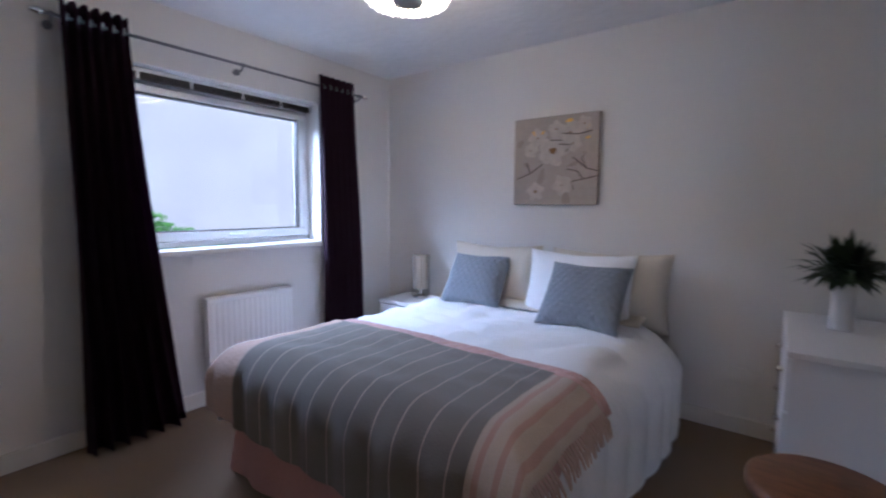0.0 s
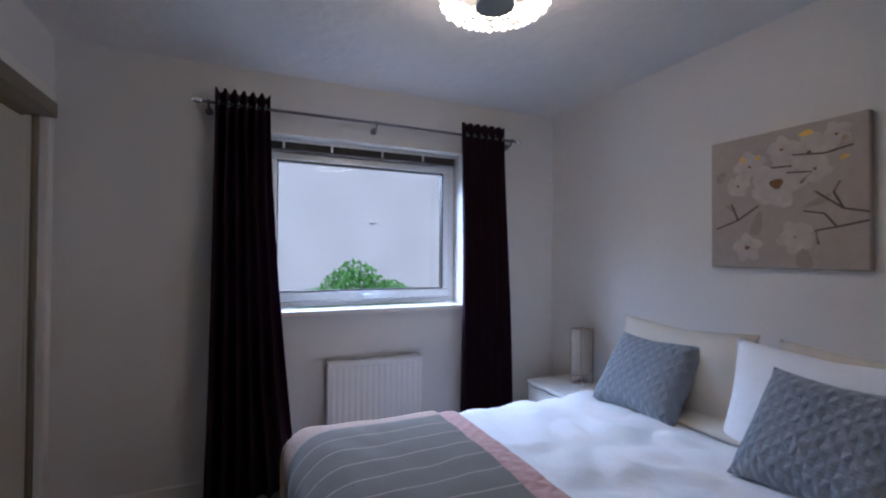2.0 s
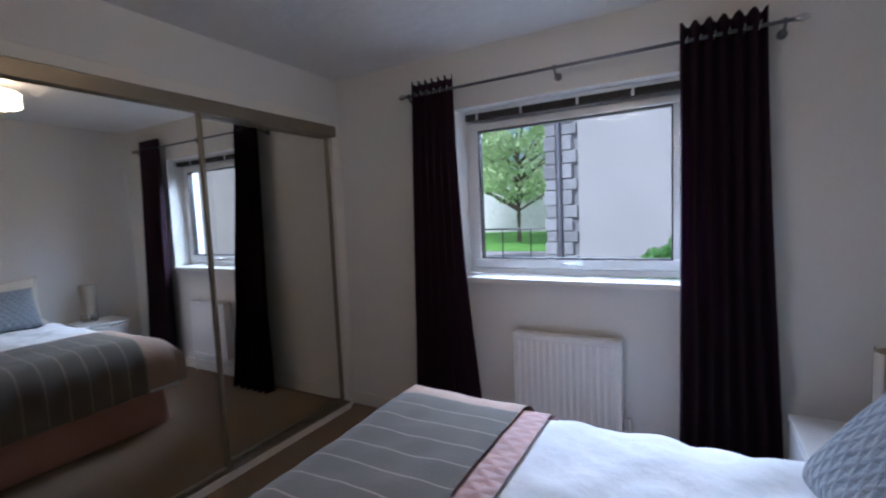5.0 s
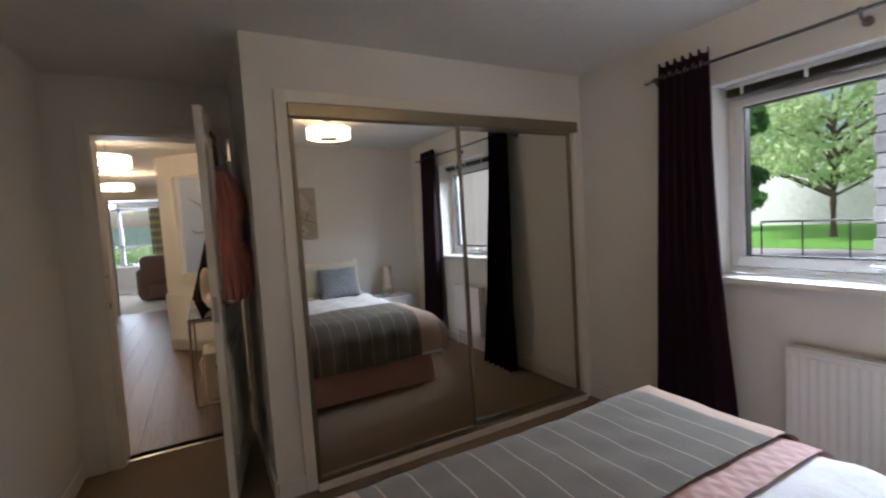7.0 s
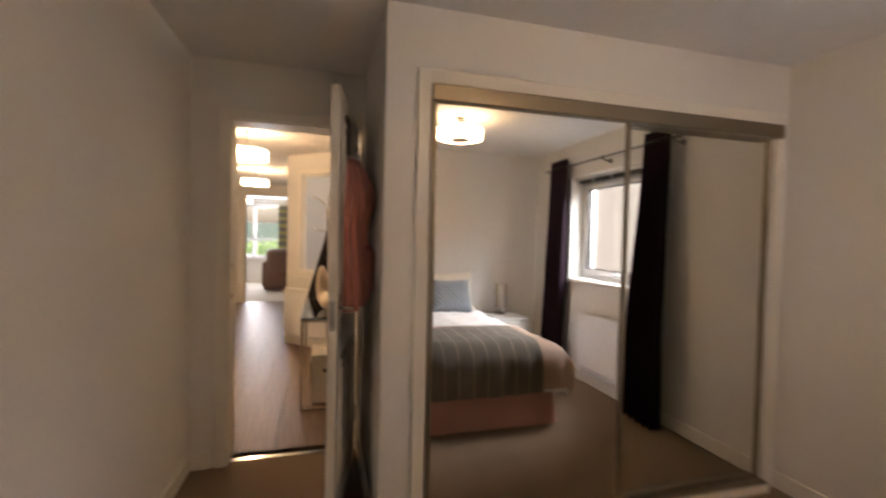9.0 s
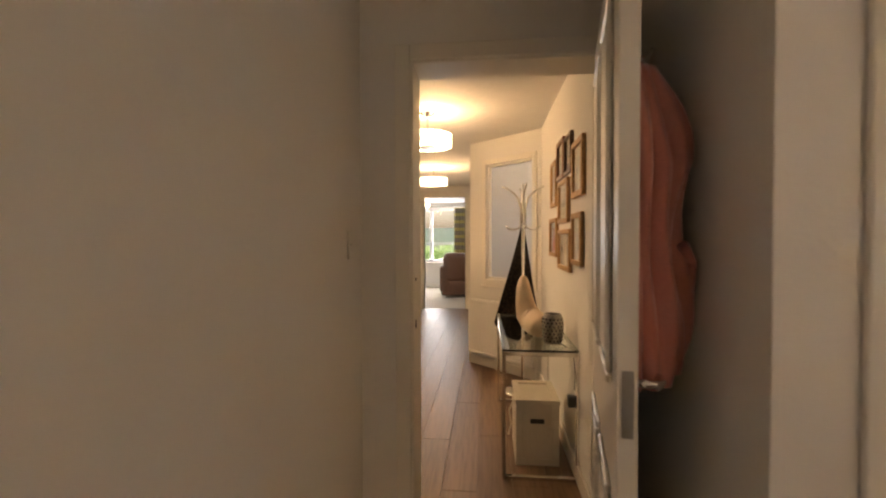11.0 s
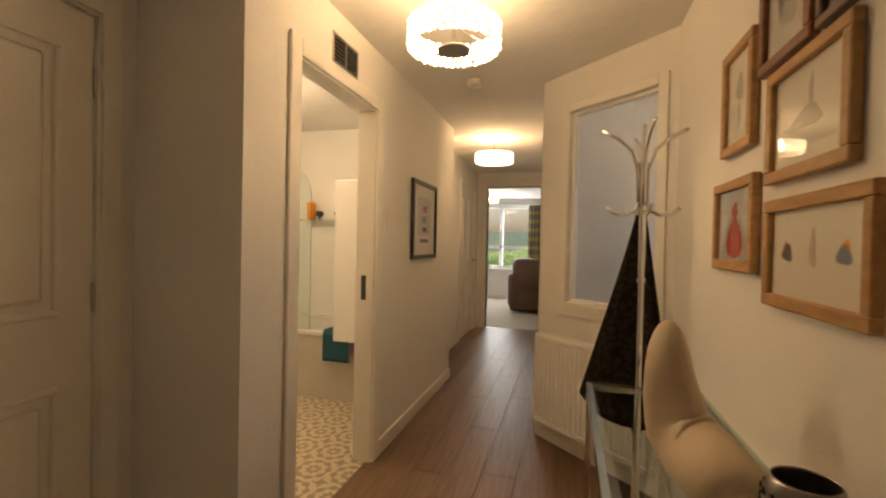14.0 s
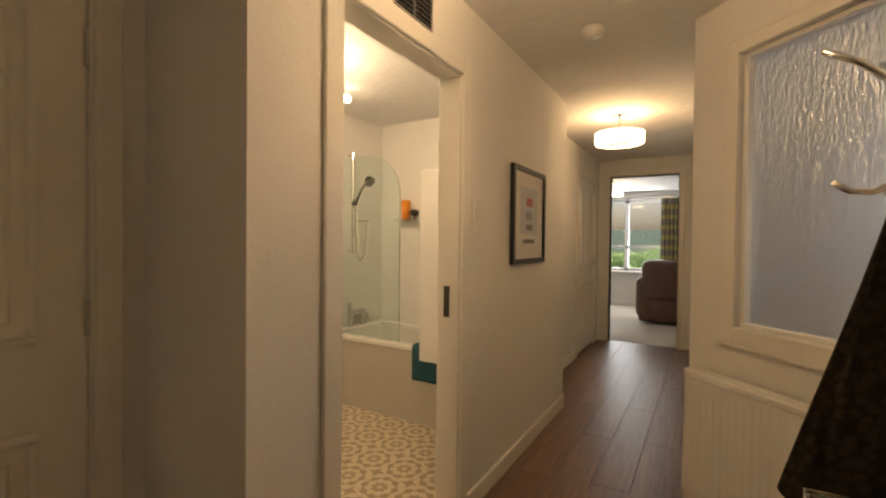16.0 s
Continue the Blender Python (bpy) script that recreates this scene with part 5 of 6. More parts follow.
# glass console table
ct = thing("console_table", -0.205, -1.845, 0, "chrome-framed console table with a clear glass top against the wall", "table")
tx, ty = 0.212, 0.595
bm = B(); box(bm, -tx, -ty, 0.71, tx, ty, 0.72, bevel=0.002); tt = part("glass_top", bm, TABLE_GLASS, ct); tt.visible_shadow = False
for sx in (-tx + 0.012, tx - 0.012):
    for sy in (-ty + 0.012, ty - 0.012):
        bm = B(); box(bm, sx - 0.011, sy - 0.011, 0.0, sx + 0.011, sy + 0.011, 0.71, bevel=0.002); part("leg", bm, CHROME, ct)
for sy in (-ty + 0.012, ty - 0.012):
    for z in (0.0, 0.686):
        bm = B(); box(bm, -tx + 0.023, sy - 0.011, z, tx - 0.023, sy + 0.011, z + 0.022, bevel=0.002); part("rail", bm, CHROME, ct)
for sx in (-tx + 0.012, tx - 0.012):
    bm = B(); box(bm, sx - 0.011, -ty + 0.023, 0.686, sx + 0.011, ty - 0.023, 0.708, bevel=0.002); part("rail", bm, CHROME, ct)

# sculpture: a hollow horn that rises from a rounded body
sc = B()
knots = [((0.15, 0.05, 0.05), 0.035, 0.04), ((0.12, 0.047, 0.058), 0.066, 0.062), ((0.06, 0.03, 0.068), 0.082, 0.072), ((-0.01, 0.01, 0.078), 0.088, 0.074),
         ((-0.05, -0.01, 0.11), 0.09, 0.066), ((-0.064, -0.02, 0.17), 0.088, 0.056), ((-0.07, -0.025, 0.23), 0.078, 0.047), ((-0.07, -0.027, 0.275), 0.066, 0.04),
         ((-0.07, -0.027, 0.31), 0.05, 0.031), ((-0.07, -0.027, 0.332), 0.033, 0.021), ((-0.07, -0.027, 0.343), 0.018, 0.011), ((-0.07, -0.027, 0.347), 0.005, 0.003)]
spine = []
for (p, a, b), (p2, a2, b2) in zip(knots, knots[1:]):
    spine += [(Vector(p).lerp(Vector(p2), k / 3), a + (a2 - a) * k / 3, b + (b2 - b) * k / 3) for k in range(3)]
spine.append(knots[-1])
rings = []
for i, (p, a, b) in enumerate(spine):
    p = Vector(p)
    d = (Vector(spine[min(i + 1, len(spine) - 1)][0]) - Vector(spine[max(i - 1, 0)][0])).normalized()
    across = d.cross(Vector((0, 1, 0))).normalized()
    side = d.cross(across)
    ring = []
    for k in range(22):
        t = 2 * math.pi * k / 22
        w = p + across * (0.9 * a * math.cos(t)) + side * (1.05 * b * math.sin(t))
        w.z = max(w.z, 0.0)
        ring.append(sc.verts.new(w))
    rings.append(ring)
for r0, r1 in zip(rings, rings[1:]):
    for k in range(22):
        sc.faces.new((r0[k], r0[(k + 1) % 22], r1[(k + 1) % 22], r1[k]))
sc.faces.new(rings[0][::-1]); sc.faces.new(rings[-1])
for v in sc.verts:
    v.co *= 1.06
    # hollow scooped into the side that looks down the hall
    c = Vector((0.01, -0.075, 0.15))
    e = (v.co - c); k = math.exp(-(e.x ** 2 / 0.0045 + e.y ** 2 / 0.008 + e.z ** 2 / 0.012))
    v.co += Vector((-0.7, 0.7, 0.0)) * 0.045 * k
so = solo("sculpture", sc, CERAMIC, "smooth cream abstract sculpture with a tall curved horn", "sculpture", pose(-0.185, -1.68, 0.721, 0, 0, 95), smooth=True)

ln = thing("pierced_lantern", -0.29, -1.42, 0.721, "dark pierced metal candle lantern on the glass table", "lantern")
bm = B(); prof = [(0.045, 0.0), (0.052, 0.012), (0.060, 0.06), (0.062, 0.10), (0.057, 0.14), (0.050, 0.17), (0.046, 0.173), (0.046, 0.168), (0.053, 0.14), (0.057, 0.1), (0.055, 0.06), (0.044, 0.014), (0.0, 0.014)]
lathe(bm, prof, 26); part("body", bm, PEWTER, ln, smooth=True)
# The body is closed: near-black beads paint the darkness inside its piercings.
HOLE_SHADE = mat("hole_shade", (0.008, 0.007, 0.006), 0.9)
bm = B()
for j in range(7):
    z = 0.022 + 0.0205 * j
    r = 0.0525 + 0.009 * math.sin(math.pi * min(1, z / 0.19))
    for k in range(16):
        t = 2 * math.pi * (k + 0.5 * (j % 2)) / 16
        bmesh.ops.create_icosphere(bm, subdivisions=1, radius=1, matrix=Matrix.Translation((r * math.cos(t), r * math.sin(t), z)) @ Matrix.Rotation(t, 4, "Z") @ Matrix.Diagonal((0.0022, 0.005, 0.0075, 1)))
ob = part("hole_shade_beads", bm, HOLE_SHADE, ln, "rows of drop-shaped dark beads for the shade inside the holes")
ob["kind"] = "stuff"
bm = B(); tube(bm, [(0.05, 0.02, 0.01), (-0.04, 0.075, 0.012), (-0.10, 0.09, -0.02), (-0.115, 0.07, -0.15), (-0.12, 0.02, -0.3), (-0.125, -0.12, -0.36)], 0.003, 6); part("cable", bm, BLACK, ln, "thin black cable that hangs down the wall")

bx = thing("storage_box", -0.205, -1.60, 0, "white slatted wooden storage box with a lid under the table", "box")
bm = B()
box(bm, -0.125, -0.175, 0, 0.125, -0.16, 0.36); box(bm, -0.125, 0.16, 0, 0.125, 0.175, 0.36); box(bm, -0.125, -0.16, 0, -0.112, 0.16, 0.36); box(bm, 0.112, -0.16, 0, 0.125, 0.16, 0.36); box(bm, -0.112, -0.16, 0, 0.112, 0.16, 0.012)
part("body", bm, WHITE_WOOD, bx)
for x in (-0.125, 0.085):
    bm = B(); box(bm, x, 0.175, 0.0, x + 0.04, 0.183, 0.36, bevel=0.002); part("corner_post", bm, WHITE_WOOD, bx)
for z in (0.0, 0.32):
    bm = B(); box(bm, -0.085, 0.175, z, 0.085, 0.183, z + 0.04, bevel=0.002); part("cross_rail", bm, WHITE_WOOD, bx)
# No slot is cut; a black plate gives the shade inside it.
bm = B(); box(bm, -0.04, 0.175, 0.245, 0.04, 0.1775, 0.272, bevel=0.001); part("slot_shade", bm, BLACK, bx, "thin black plate for the shade inside the handle slot")
bm = B(); box(bm, -0.13, -0.18, 0.36, 0.13, 0.188, 0.375, bevel=0.002); lid = part("lid", bm, WHITE_WOOD, bx)
for a in ((-0.13, -0.18, 0.13, -0.135), (-0.13, 0.143, 0.13, 0.188), (-0.13, -0.135, -0.09, 0.143), (0.09, -0.135, 0.13, 0.143)):
    bm = B(); box(bm, a[0], a[1], 0.375, a[2], a[3], 0.387, bevel=0.002); part("lid_rail", bm, WHITE_WOOD, lid)
bm = B(); tube(bm, [(0.13, 0.10, 0.36), (0.16, 0.12, 0.30), (0.15, 0.13, 0.22), (0.165, 0.14, 0.16)], 0.006, 6); part("cord", bm, PAPER, bx, "white cord tie")
wall_plate("power_socket", pose(HR, -1.33, 0.42, 0, 0, -90), 0.146, 0.086, "white double socket with a black plug below the table", socket=True)
bm = B(); box(bm, 0, -0.025, -0.03, 0.045, 0.025, 0.03, bevel=0.006, seg=2); solo("power_plug", bm, BLACK, "black power plug in the socket", "plug", pose(HR + 0.009, -1.30, 0.43))

# coat stand and shawl
cs = thing("coat_stand", -0.22, -2.67, 0, "chrome coat stand with curved hooks", "coat stand")
bm = B(); lathe(bm, [(0.0, 0), (0.165, 0), (0.168, 0.008), (0.15, 0.018), (0.04, 0.03), (0.02, 0.045), (0.0, 0.045)], 32); part("base", bm, CHROME, cs, smooth=True)
bm = B(); cyl(bm, (0, 0, 0.03), (0, 0, 1.64), 0.016); part("pole", bm, CHROME, cs, smooth=False)
for z in (0.45, 1.12, 1.42, 1.62):
    bm = B(); cyl(bm, (0, 0, z - 0.01), (0, 0, z + 0.01), 0.021); part("collar", bm, CHROME, cs)
for k in range(4):
    t = math.pi / 2 * k + 0.08
    c, s = math.cos(t), math.sin(t)
    bm = B(); tube(bm, [(0.018 * c, 0.018 * s, 1.44), (0.022 * c, 0.022 * s, 1.60), (0.045 * c, 0.045 * s, 1.685), (0.10 * c, 0.10 * s, 1.735), (0.175 * c, 0.175 * s, 1.775)], 0.0085, 10); part("upper_hook", bm, CHROME, cs, smooth=True)
    bm = B(); tube(bm, [(0.018 * c, 0.018 * s, 1.46), (0.03 * c, 0.03 * s, 1.425), (0.07 * c, 0.07 * s, 1.405), (0.115 * c, 0.115 * s, 1.41), (0.15 * c, 0.15 * s, 1.435)], 0.0085, 10); part("lower_hook", bm, CHROME, cs, smooth=True)
bm = B(); cyl(bm, (0, 0, 1.64), (0, 0, 1.80), 0.008); part("top_spike", bm, CHROME, cs)

sh = B()


def shawl_f(u, v):
    t = math.pi * (1 + u)
    z = 1.405 - 0.80 * v - 0.20 * max(0, -math.sin(t)) * v
    r = (0.022 + 0.215 * v ** 1.05) * (1.0 if math.cos(t) > 0 else 0.66)
    fold = 0.016 * math.sin(7 * t + 2 * v) * v
    return Vector(((r + fold) * math.cos(t) * 0.95, (r + fold) * math.sin(t) * 0.6 - 0.012, z))


sheet(sh, shawl_f, 60, 30, 0.005)
solo("shawl", sh, BLACKCLOTH, "black leopard-patterned wool shawl hung on the coat stand", "shawl", pose(-0.22, -2.67, 0), smooth=True)

# left-hand wall
pic = thing("framed_picture", HL, -3.745, 1.43, "black-framed print with a white mount on the hall wall", "picture", rz=180)
bm = B(); box(bm, 0.001, -0.26, -0.265, 0.012, 0.26, 0.265); part("mount", bm, PAPER, pic)
for a in ((-0.28, 0.28, 0.255, 0.285), (-0.28, 0.28, -0.285, -0.255), (-0.28, -0.25, -0.255, 0.255), (0.25, 0.28, -0.255, 0.255)):
    bm = B(); box(bm, 0.001, a[0], a[2], 0.026, a[1], a[3], bevel=0.003); part("frame", bm, BLACK, pic)
# Pale blue panel: the print, with the window's bluish reflection put into its colour.
for a, m in (((-0.15, 0.15, -0.11, 0.17), PALEBLUE), ((-0.10, 0.10, -0.165, -0.14), DARKINK), ((-0.05, 0.06, 0.06, 0.11), REDINK), ((-0.06, 0.05, -0.02, 0.03), BLUEINK), ((-0.05, 0.06, -0.085, -0.05), DARKINK)):
    bm = B(); box(bm, 0.011, a[0], a[2], 0.0125 + (0.0006 if m is not PALEBLUE else 0), a[1], a[3]); part("print", bm, m, pic)
bm = B(); box(bm, 0.0165, -0.25, -0.255, 0.018, 0.25, 0.255); g = part("glazing", bm, PANE, pic); g.visible_shadow = False
wall_plate("thermostat", pose(HL, -3.05, 1.39, 0, 0, 90), 0.07, 0.165, "slim white wall controller beside the bathroom door", rockers=1)
vent = thing("wall_vent", HL, -2.512, 2.158, "metal louvre vent above the bathroom door", "vent", rz=180)
bm = B()
for a in ((-0.125, 0.125, 0.058, 0.07), (-0.125, 0.125, -0.07, -0.058), (-0.125, -0.113, -0.058, 0.058), (0.113, 0.125, -0.058, 0.058), (-0.006, 0.006, -0.058, 0.058)):
    box(bm, 0.0, a[0], a[2], 0.008, a[1], a[3], bevel=0.001)
part("vent_frame", bm, BRUSHED, vent)
bm = B(); box(bm, 0.0, -0.113, -0.058, 0.002, 0.113, 0.058); part("backing", bm, DARKMETAL, vent)
for k in range(6):
    bm = B(); box(bm, -0.008, -0.112, -0.0012, 0.008, 0.112, 0.0012)
    bmesh.ops.transform(bm, matrix=Matrix.Translation((0.007, 0, -0.048 + 0.019 * k)) @ Matrix.Rotation(radians(40), 4, "Y"), verts=bm.verts)
    part("slat", bm, BRUSHED, vent)
sm = thing("smoke_detector", 0.709, -3.446, CH, "round white smoke detector on the hall ceiling", "smoke detector")
bm = B(); lathe(bm, [(0.0, 0), (0.055, 0), (0.056, -0.012), (0.048, -0.02), (0.046, -0.034), (0.0, -0.04)], 24); part("body", bm, PLASTIC, sm, smooth=True)
wall_plate("light_switch", pose(HX, -5.45, 1.35, 0, 0, 90), 0.086, 0.086, "white switch at the end of the hall", rockers=1)

# ---------------------------------------------------------------- bathroom
VINYL = mat("patterned_vinyl", (0.56, 0.48, 0.35), 0.35, scale=30, vary=0.05)
n, l, b = nodes_of(VINYL)
co, mp = n.new("ShaderNodeTexCoord"), n.new("ShaderNodeMapping")
mp.inputs["Scale"].default_value = (4.6, 4.6, 4.6)
l.new(co.outputs["Object"], mp.inputs[0])
fr = n.new("ShaderNodeVectorMath"); fr.operation = "FRACTION"; l.new(mp.outputs[0], fr.inputs[0])
sb = n.new("ShaderNodeVectorMath"); sb.operation = "SUBTRACT"; sb.inputs[1].default_value = (0.5, 0.5, 0.0); l.new(fr.outputs[0], sb.inputs[0])
fl2 = n.new("ShaderNodeVectorMath"); fl2.operation = "MULTIPLY"; fl2.inputs[1].default_value = (1, 1, 0); l.new(sb.outputs[0], fl2.inputs[0])
ln2 = n.new("ShaderNodeVectorMath"); ln2.operation = "LENGTH"; l.new(fl2.outputs[0], ln2.inputs[0])
wv = n.new("ShaderNodeMath"); wv.operation = "PINGPONG"; wv.inputs[1].default_value = 0.13; l.new(ln2.outputs["Value"], wv.inputs[0])
sp = n.new("ShaderNodeSeparateXYZ"); l.new(fl2.outputs[0], sp.inputs[0])
at = n.new("ShaderNodeMath"); at.operation = "ARCTAN2"; l.new(sp.outputs[1], at.inputs[0]); l.new(sp.outputs[0], at.inputs[1])
pe = n.new("ShaderNodeMath"); pe.operation = "MULTIPLY"; pe.inputs[1].default_value = 8.0; l.new(at.outputs[0], pe.inputs[0])
si = n.new("ShaderNodeMath"); si.operation = "SINE"; l.new(pe.outputs[0], si.inputs[0])
ad = n.new("ShaderNodeMath"); ad.operation = "MULTIPLY_ADD"; ad.inputs[1].default_value = 0.035; l.new(si.outputs[0], ad.inputs[0]); l.new(wv.outputs[0], ad.inputs[2])
gt = n.new("ShaderNodeMath"); gt.operation = "GREATER_THAN"; gt.inputs[1].default_value = 0.075; l.new(ad.outputs[0], gt.inputs[0])
mx = n.new("ShaderNodeMix"); mx.data_type = "RGBA"; old = b.inputs["Base Color"].links[0].from_socket
l.new(gt.outputs[0], mx.inputs["Factor"]); l.new(old, mx.inputs[6]); mx.inputs[7].default_value = (0.30, 0.235, 0.155, 1)
l.new(mx.outputs[2], b.inputs["Base Color"])
bm = B(); box(bm, HL + 0.03, -4.42, -0.2, 2.82, RCY - 0.1, 0.002)
built("floor_bathroom", bm, VINYL, "patterned vinyl bathroom floor")
bt = thing("bathtub", 2.035, -4.05, 0, "white built-in bathtub with a pale front panel", "bathtub")
bm = B(); box(bm, -0.78, 0.335, 0.0, 0.78, 0.35, 0.50); part("front_panel", bm, BATHPANEL, bt)
bm = B()
for a in ((-0.785, 0.29, 0.785, 0.365), (-0.785, -0.365, 0.785, -0.29), (-0.785, -0.29, -0.71, 0.29), (0.71, -0.29, 0.785, 0.29)):
    box(bm, a[0], a[1], 0.502, a[2], a[3], 0.54, bevel=0.01, seg=2)
part("rim", bm, BATHW, bt)
bm = B()
for a in ((-0.72, 0.28, 0.72, 0.30), (-0.72, -0.30, 0.72, -0.28), (-0.72, -0.28, -0.70, 0.28), (0.70, -0.28, 0.72, 0.28)):
    box(bm, a[0], a[1], 0.12, a[2], a[3], 0.51)
box(bm, -0.72, -0.30, 0.10, 0.72, 0.30, 0.12)
part("tub", bm, BATHW, bt)
bm = B(); cyl(bm, (0.75, 0.08, 0.54), (0.75, 0.08, 0.68), 0.022); cyl(bm, (0.75, -0.08, 0.54), (0.75, -0.08, 0.68), 0.022); cyl(bm, (0.75, -0.1, 0.66), (0.75, 0.1, 0.66), 0.02); tube(bm, [(0.75, 0, 0.66), (0.68, 0, 0.68), (0.62, 0, 0.64)], 0.016); cyl(bm, (0.75, 0.08, 0.68), (0.75, 0.10, 0.74), 0.016, 0.02); part("mixer_tap", bm, CHROME, bt)
scr = thing("bath_screen", 2.40, -3.715, 0.54, "curved-top clear glass bath screen on the rim", "shower screen")
bm = B()
pts = [(-0.31, 0.0), (0.40, 0.0), (0.40, 1.36)] + [(-0.31 + 0.30 * (1 - math.sin(a)), 1.06 + 0.30 * math.cos(a)) for a in [radians(12 * k) for k in range(8)]] + [(-0.31, 1.06)]
f0 = [bm.verts.new((x, -0.003, z + 0.004)) for x, z in pts]; f1 = [bm.verts.new((x, 0.003, z + 0.004)) for x, z in pts]
bm.faces.new(f0); bm.faces.new(f1[::-1])
for k in range(len(pts)):
    bm.faces.new((f0[k], f0[(k + 1) % len(pts)], f1[(k + 1) % len(pts)], f1[k]))
g = part("glass", bm, TABLE_GLASS, scr); g.visible_shadow = False
bm = B(); box(bm, 0.40, -0.012, 0.004, 0.418, 0.012, 1.38); part("wall_profile", bm, CHROME, scr)
shw = thing("shower_set", 2.82, -3.97, 1.16, "chrome riser rail shower with a hand spray and hose", "shower")
bm = B(); cyl(bm, (-0.05, 0, 0), (-0.05, 0, 0.85), 0.010); part("riser_rail", bm, CHROME, shw)
for z in (0.02, 0.83):
    bm = B(); cyl(bm, (0, 0, z), (-0.05, 0, z), 0.012); part("bracket", bm, CHROME, shw)
bm = B(); cyl(bm, (-0.05, 0, 0.42), (-0.09, 0, 0.44), 0.02); tube(bm, [(-0.09, 0, 0.44), (-0.15, 0.0, 0.54), (-0.22, 0, 0.61)], [0.012, 0.012, 0.014]); cyl(bm, (-0.21, 0, 0.615), (-0.245, 0, 0.59), 0.035, 0.045); part("hand_spray", bm, DARKMETAL, shw)
bm = B(); tube(bm, [(-0.09, 0, 0.44), (-0.10, 0.0, 0.2), (-0.11, 0.0, 0.0), (-0.15, 0.02, -0.05), (-0.2, 0.0, 0.0), (-0.17, -0.05, 0.2), (-0.13, -0.12, 0.28), (0, -0.12, 0.28)], 0.008, 8); part("hose", bm, CHROME, shw, smooth=True)
bs = thing("glass_shelf", 2.40, -4.42, 1.455, "small glass shelf on two dark brackets", "shelf")
bm = B(); box(bm, -0.24, 0.0, 0, 0.20, 0.11, 0.006); part("shelf_board", bm, TABLE_GLASS, bs)
for x in (-0.17, 0.03):
    bm = B(); cyl(bm, (x, 0, 0.07), (x, 0.06, 0.07), 0.028, n=12); cyl(bm, (x, 0.03, 0.006), (x, 0.03, 0.07), 0.006, n=8); part("bracket", bm, DARKMETAL, bs)
bm = B(); lathe(bm, [(0.0, 0), (0.034, 0), (0.042, 0.17), (0.038, 0.17), (0.031, 0.01), (0.0, 0.01)], 18); solo("plastic_cup", bm, CUP, "bright orange plastic cup on the glass shelf", "cup", pose(2.50, -4.355, 1.4615), smooth=True)
cab = thing("tall_cabinet", 1.45, -3.40, 0.56, "slim tall white cabinet on the wall by the bath", "cabinet")
bm = B(); box(bm, -0.2, -0.06, 0, 0.21, 0.06, 1.13, bevel=0.004); part("body", bm, BATHW, cab)
bm = B(); box(bm, -0.195, 0.061, 0.004, 0.205, 0.075, 1.126, bevel=0.003); part("door", bm, BATHW, cab)
bm = B()
sheet(bm, lambda u, v: Vector((1.70 + 0.22 * u, -3.675 + (0.03 if v < 0.6 else 0.03 - 0.34 * (v - 0.6)) + 0.004 * math.sin(u * 9), 0.325 + min(v, 0.6) * 0.39)), 14, 14, 0.008)
solo("towel", bm, TEAL, "dark teal towel hung over the edge of the bathtub", "towel", smooth=True)
bl = thing("spotlight_bar", 2.42, -3.42, CH, "small chrome bathroom spotlight with lit bulbs", "ceiling lamp")
bm = B(); lathe(bm, [(0, 0), (0.06, 0), (0.055, -0.02), (0, -0.022)], 18); part("base", bm, CHROME, bl)
HOT = glow("lit_bulb", (1.0, 0.85, 0.62), 14)
for k in range(3):
    t = 2.1 * k
    bm = B(); tube(bm, [(0, 0, -0.02), (0.05 * math.cos(t), 0.05 * math.sin(t), -0.05)], 0.008); part("arm", bm, CHROME, bl)
    bm = B(); bmesh.ops.create_uvsphere(bm, u_segments=12, v_segments=8, radius=0.028, matrix=Matrix.Translation((0.07 * math.cos(t), 0.07 * math.sin(t), -0.075))); part("bulb", bm, HOT, bl, "lit round bulb", smooth=True)

# ---------------------------------------------------------------- living room
w3 = tagged(new("window_3"), "wide white living room window with a mullion and a transom", "window", kind="structure")
w3.matrix_basis = pose(0, -11.0, 0)
bm = B()
for x0, x1, z0, z1 in ((LX0, LX1, LZ0, LZ0 + 0.06), (LX0, LX1, LZ1 - 0.06, LZ1), (LX0, LX0 + 0.06, LZ0, LZ1), (LX1 - 0.06, LX1, LZ0, LZ1), (1.60, 1.68, LZ0, LZ1), (LX0, LX1, 1.17, 1.24)):
    box(bm, x0, -0.14, z0, x1, -0.08, z1)
part("window_frame", bm, PVC, w3)
for x0, x1 in ((LX0 + 0.06, 1.60), (1.68, LX1 - 0.06)):
    for z0, z1 in ((LZ0 + 0.06, 1.17), (1.24, LZ1 - 0.06)):
        bm = B(); box(bm, x0, -0.115, z0, x1, -0.109, z1); g = part("pane", bm, PANE, w3); g.visible_shadow = False
bm = B(); box(bm, LX0 - 0.05, -0.08, LZ0 - 0.035, LX1 + 0.05, 0.12, LZ0, bevel=0.005); part("window_sill", bm, GLOSS, w3)
bm = B(); box(bm, LX0 - 0.05, 0.02, LZ1 + 0.02, LX1 + 0.05, 0.06, LZ1 + 0.07); tagged(part("blind_cassette", bm, GREYPRINT), "grey roller blind cassette above the living room window", "blind").location = (0, -11.0, 0)
bm = B()
sheet(bm, lambda u, v: Vector((0.62 + 0.36 * u, -10.86 + 0.035 * math.sin(2 * math.pi * 5 * u), 0.02 + 2.16 * v)), 50, 12, 0.003)
solo("curtain", bm, CHECK, "yellow and grey checked curtain beside the living room window", "curtain", smooth=True)
